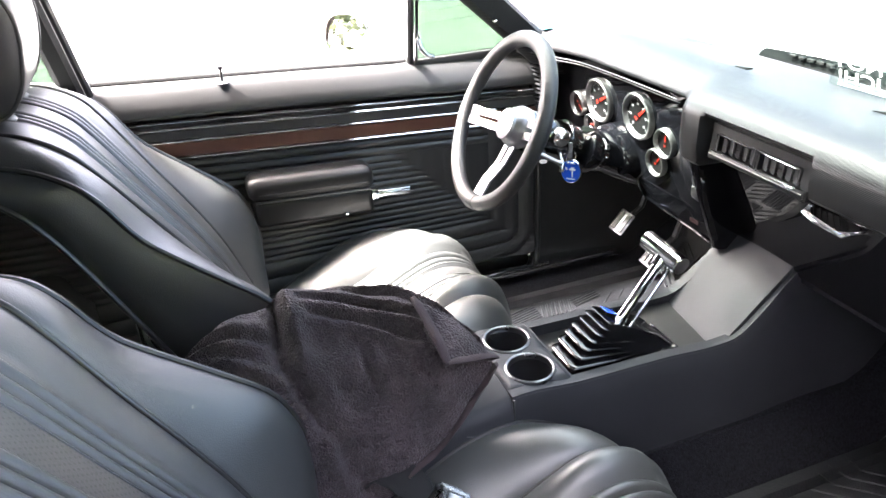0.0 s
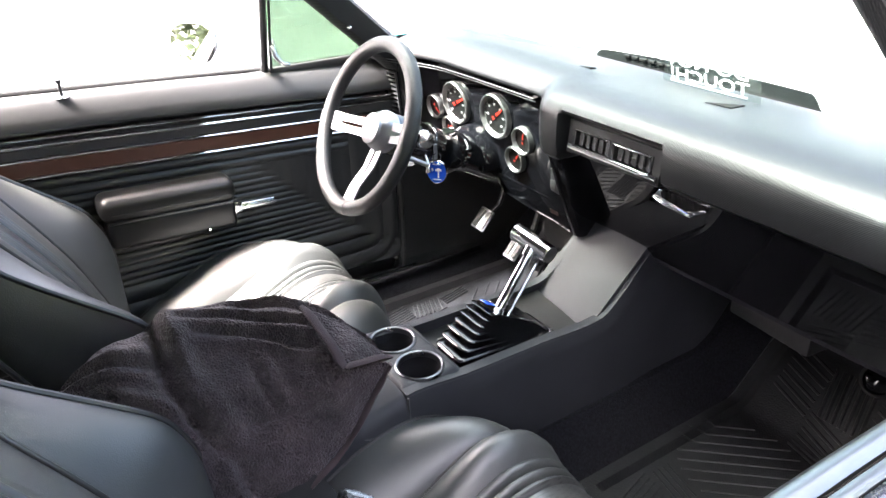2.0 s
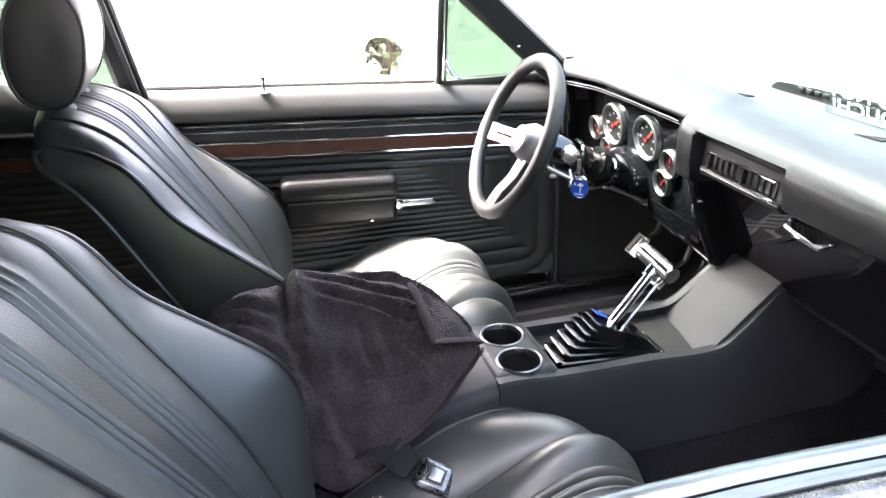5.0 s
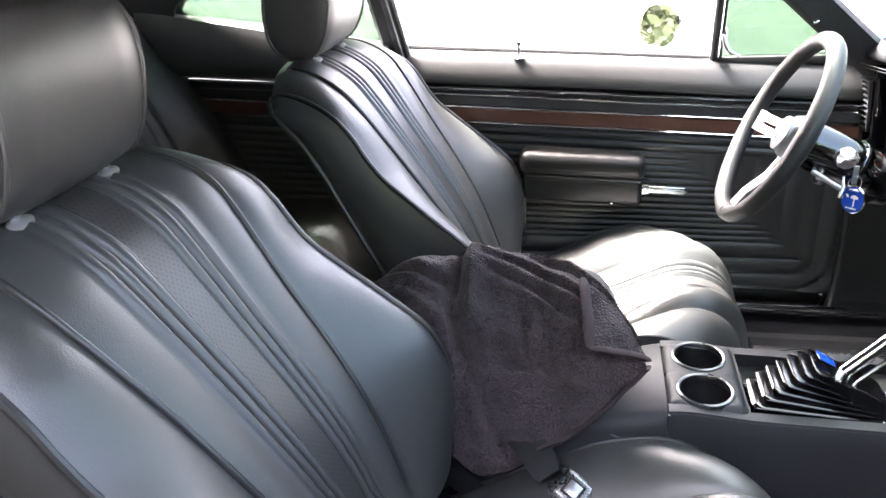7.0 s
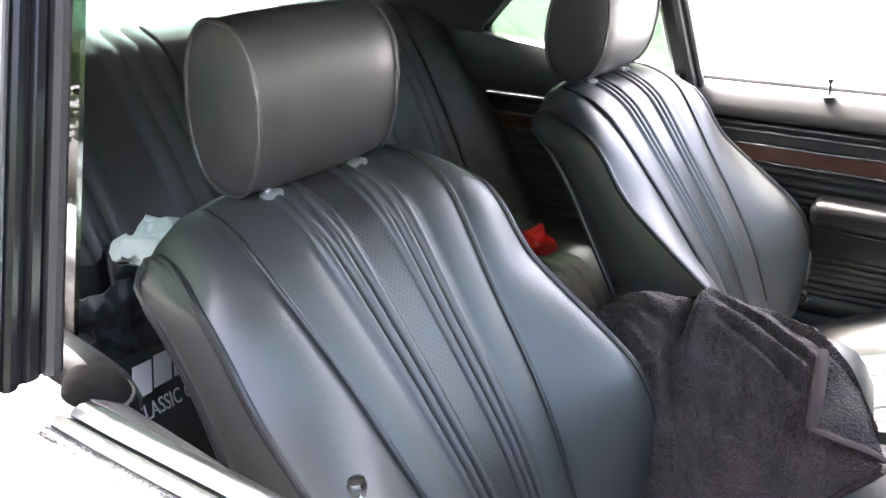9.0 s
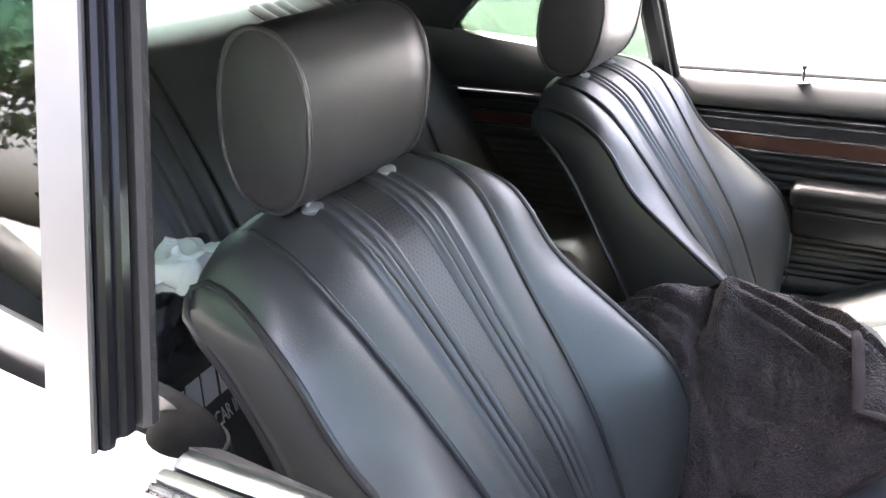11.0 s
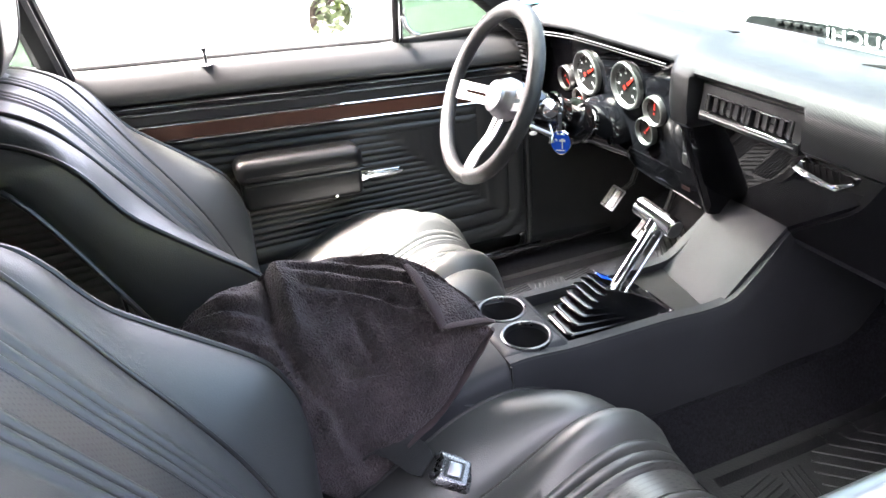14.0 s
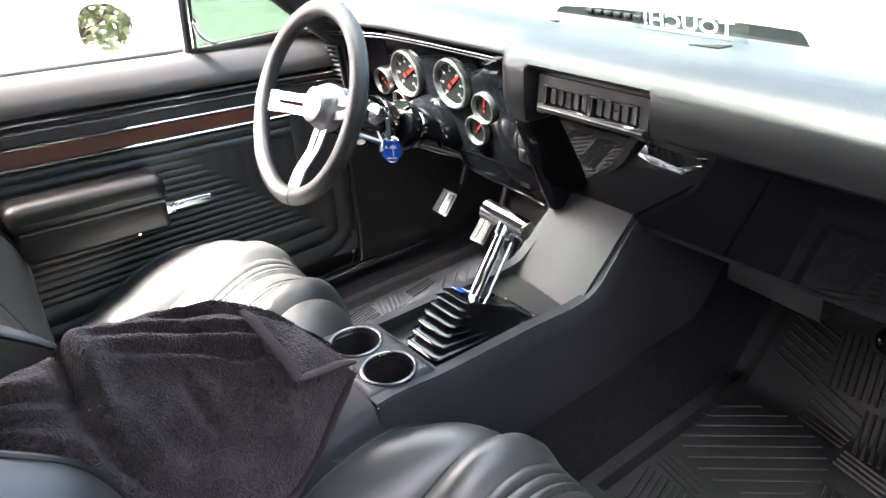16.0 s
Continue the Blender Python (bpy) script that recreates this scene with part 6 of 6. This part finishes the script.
part("bag", tote_bm(), TOTE, tote, "slumped black fabric, rim folded over")
def fold(corners, seed):
    """A loose fold of bag cloth between four corners, with a crease and a rolled rim."""
    a, b, c, d = (Vector(k) for k in corners)
    n = (b - a).cross(d - a).normalized()
    if n.x < 0:
        n = -n
    def f(u, v):
        p = a.lerp(b, u).lerp(d.lerp(c, u), v)
        w = 0.016 * math.sin(math.pi * u) * (1 - v) + 0.018 * noise.noise(Vector((u * 3, v * 2.5, seed))) + 0.006 * noise.noise(Vector((u * 9, v * 7, seed)))
        return p + n * w
    return sheet(f, span(0, 1, 30), span(0, 1, 24), 0.003, n)


part("flap", fold(((-0.486, -0.625, 0.945), (-0.452, -0.550, 0.950), (-0.480, -0.545, 0.850), (-0.500, -0.625, 0.868)), 2.0), TOTE, tote, "folded-over bag rim")
part("flap", fold(((-0.470, -0.560, 0.975), (-0.430, -0.500, 0.955), (-0.470, -0.510, 0.870), (-0.490, -0.560, 0.880)), 5.0), TOTE, tote)
TB = axes((-0.490, -0.501, 0.766), (-0.53, 0.82, -0.24), (0.80, 0.50, 0.22))
part("printed_panel", sheet(lambda u, v: TB @ Vector((u, v, -0.004 + 0.006 * noise.noise(Vector((u * 12, v * 12, 1.0))) - 0.02 * smooth(0.055, 0.075, v))), span(-0.150, 0.130, 30), span(-0.26, 0.072, 36), 0.003, (0.80, 0.50, 0.22)), TOTE, tote, "black printed front of the bag")
for xa, xb, dy in ((-0.104, -0.066, 0.0), (-0.058, -0.020, 0.0), (-0.012, 0.030, -0.002), (0.040, 0.078, -0.006)):
    part("logo_bar", prism([(xa, 0.023 + dy), (xb, 0.021 + dy), (xb + 0.018, 0.056 + dy), (xa + 0.018, 0.058 + dy)], TB @ Matrix.Translation((0, 0, 0.004)), 0.0015), WHITE, tote, "white printed block", smooth=False)
part("letters", text_mesh("CLASSIC CAR IN", 0.027, 0.0004, TB @ Matrix.Translation((-0.113, 0.004, 0.006)) @ Matrix.Rotation(radians(-4), 4, "Z"), "LEFT"), WHITE, tote, "white capital letters", smooth=False)
pb = sack((-0.500, -0.476, 0.905), 0.040, 0.040, 0.080, 0.5, 60, 34)
crumple(pb, 0.026, 20, 8)
crumple(pb, 0.014, 55, 2)
solo("plastic_bag", pb, PLASTIC_BAG, "crumpled pale plastic bag stuffed in the tote bag", "plastic bag")

# ---- red pouch on the rear bench ----
rb = thing("red_pouch", (-0.50, 0.40, 0.62), "glossy red pouch with black flap on the rear seat", "pouch")
part("pouch", crumple(sack((-0.50, 0.405, 0.605), 0.038, 0.050, 0.065, 0.6, 40, 20), 0.020, 26, 5), REDBAG, rb, "crumpled glossy red plastic")
part("flap", crumple(moved(box(-0.03, 0.03, -0.070, 0.070, -0.006, 0.006, 0.003, 2), Matrix.Translation((-0.545, 0.37, 0.672)) @ Matrix.Rotation(radians(35), 4, "Y")), 0.01, 15, 1), TOTE, rb, "black fabric flap")

# ---- outside mirror on the driver door ----
om = thing("side_mirror", (0.33, 0.84, 0.94), "round-cornered chrome side mirror on the driver door", "side mirror")
MM = axes((0.316, 0.862, 0.974), (0.62, -0.78, 0), (-0.74, -0.66, 0.20))
def rounded(a, b, z, n=40):
    return [MM @ Vector((a * math.copysign(abs(math.cos(k)) ** 0.75, math.cos(k)), b * math.copysign(abs(math.sin(k)) ** 0.75, math.sin(k)), z)) for k in (2 * math.pi * j / n for j in range(n))]
part("housing", ring_mesh([rounded(0.030, 0.026, -0.055), rounded(0.050, 0.040, -0.045), rounded(0.060, 0.048, -0.02), rounded(0.062, 0.050, 0.0), rounded(0.060, 0.048, 0.003)]), CHROME, om)
part("mirror_glass", ring_mesh([rounded(0.0575, 0.0455, 0.003), rounded(0.0575, 0.0455, 0.0045)]), mat("mirror glass", (0.9, 0.9, 0.9), 0.01, metal=1.0), om, "clear mirror glass", smooth=False)
part("stalk", tube([MM @ Vector((0, -0.02, -0.04)), (0.35, 0.83, 0.94), (0.36, 0.79, 0.925)], 0.010, 10), CHROME, om)


# ---- trees beyond the lot ----
def tree(x, y, h, seed):
    rnd = random.Random(seed)
    root = thing("tree", (x, y, 0), "broad green deciduous tree out of direct view", "tree", "trees round the lot")
    pts = [(x + 0.15 * math.sin(k), y + 0.1 * k * 0.3, h * 0.62 * k / 5) for k in range(6)]
    bms = [tube(pts, lambda k: 0.22 * (1 - 0.75 * k), 10)]
    tips = []
    for k in range(14):
        a, f = rnd.uniform(0, 6.28), rnd.uniform(0.3, 1.0)
        b = Vector((x + 0.15 * math.sin(5 * f), y + 0.15 * f, h * 0.62 * f))
        e = b + Vector((math.cos(a), math.sin(a), rnd.uniform(0.4, 1.0))) * h * rnd.uniform(0.16, 0.30)
        bms.append(tube([b, b.lerp(e, 0.5) + Vector((0, 0, 0.15)), e], lambda q: 0.07 * (1 - 0.7 * q), 6))
        tips.append(e)
    part("trunk", merge(*bms), BARK, root, "tapered trunk with limbs")
    verts, faces = [], []
    for c in tips + [Vector((x, y, h * 0.75))] * 3:
        for k in range(520):
            d = Vector((rnd.gauss(0, 1), rnd.gauss(0, 1), rnd.gauss(0, 0.75)))
            p = c + d * h * 0.085
            s = rnd.uniform(0.08, 0.18)
            u = Vector((rnd.gauss(0, 1), rnd.gauss(0, 1), rnd.gauss(0, 0.6))).normalized() * s
            w = u.cross(Vector((rnd.gauss(0, 1), rnd.gauss(0, 1), rnd.gauss(0, 1)))).normalized() * s * 0.7
            i = len(verts)
            verts += [p - u, p - w * 0.8, p + u, p + w]
            faces.append((i, i + 1, i + 2, i + 3))
    me = bpy.data.meshes.new("crown")
    me.from_pydata(verts, [], faces)
    me.materials.append(LEAF)
    cr = new("crown", me)
    cr.parent = root
    cr.matrix_parent_inverse = Matrix.Translation(-root.location)
    cr["label"] = "loose crown of small leaves"
    return root


t1 = tree(22, 15, 8.5, 1)
# the last five stand unseen, added to darken and green the passenger side light
for k, (x, y, r) in enumerate(((26, 8, 60), (19, 22, 130), (30, 1, 210), (-15, -0.5, 40), (-17, 3.5, 170), (-16, -4.5, 280), (-20, 8, 330), (-8, -11.0, 20), (-3.4, -12.4, 95), (0.8, -11.2, 150), (5.4, -12.4, 240), (9.8, -11.4, 300))):
    copy_thing(t1, pose(x, y, 0, 0, 0, r))
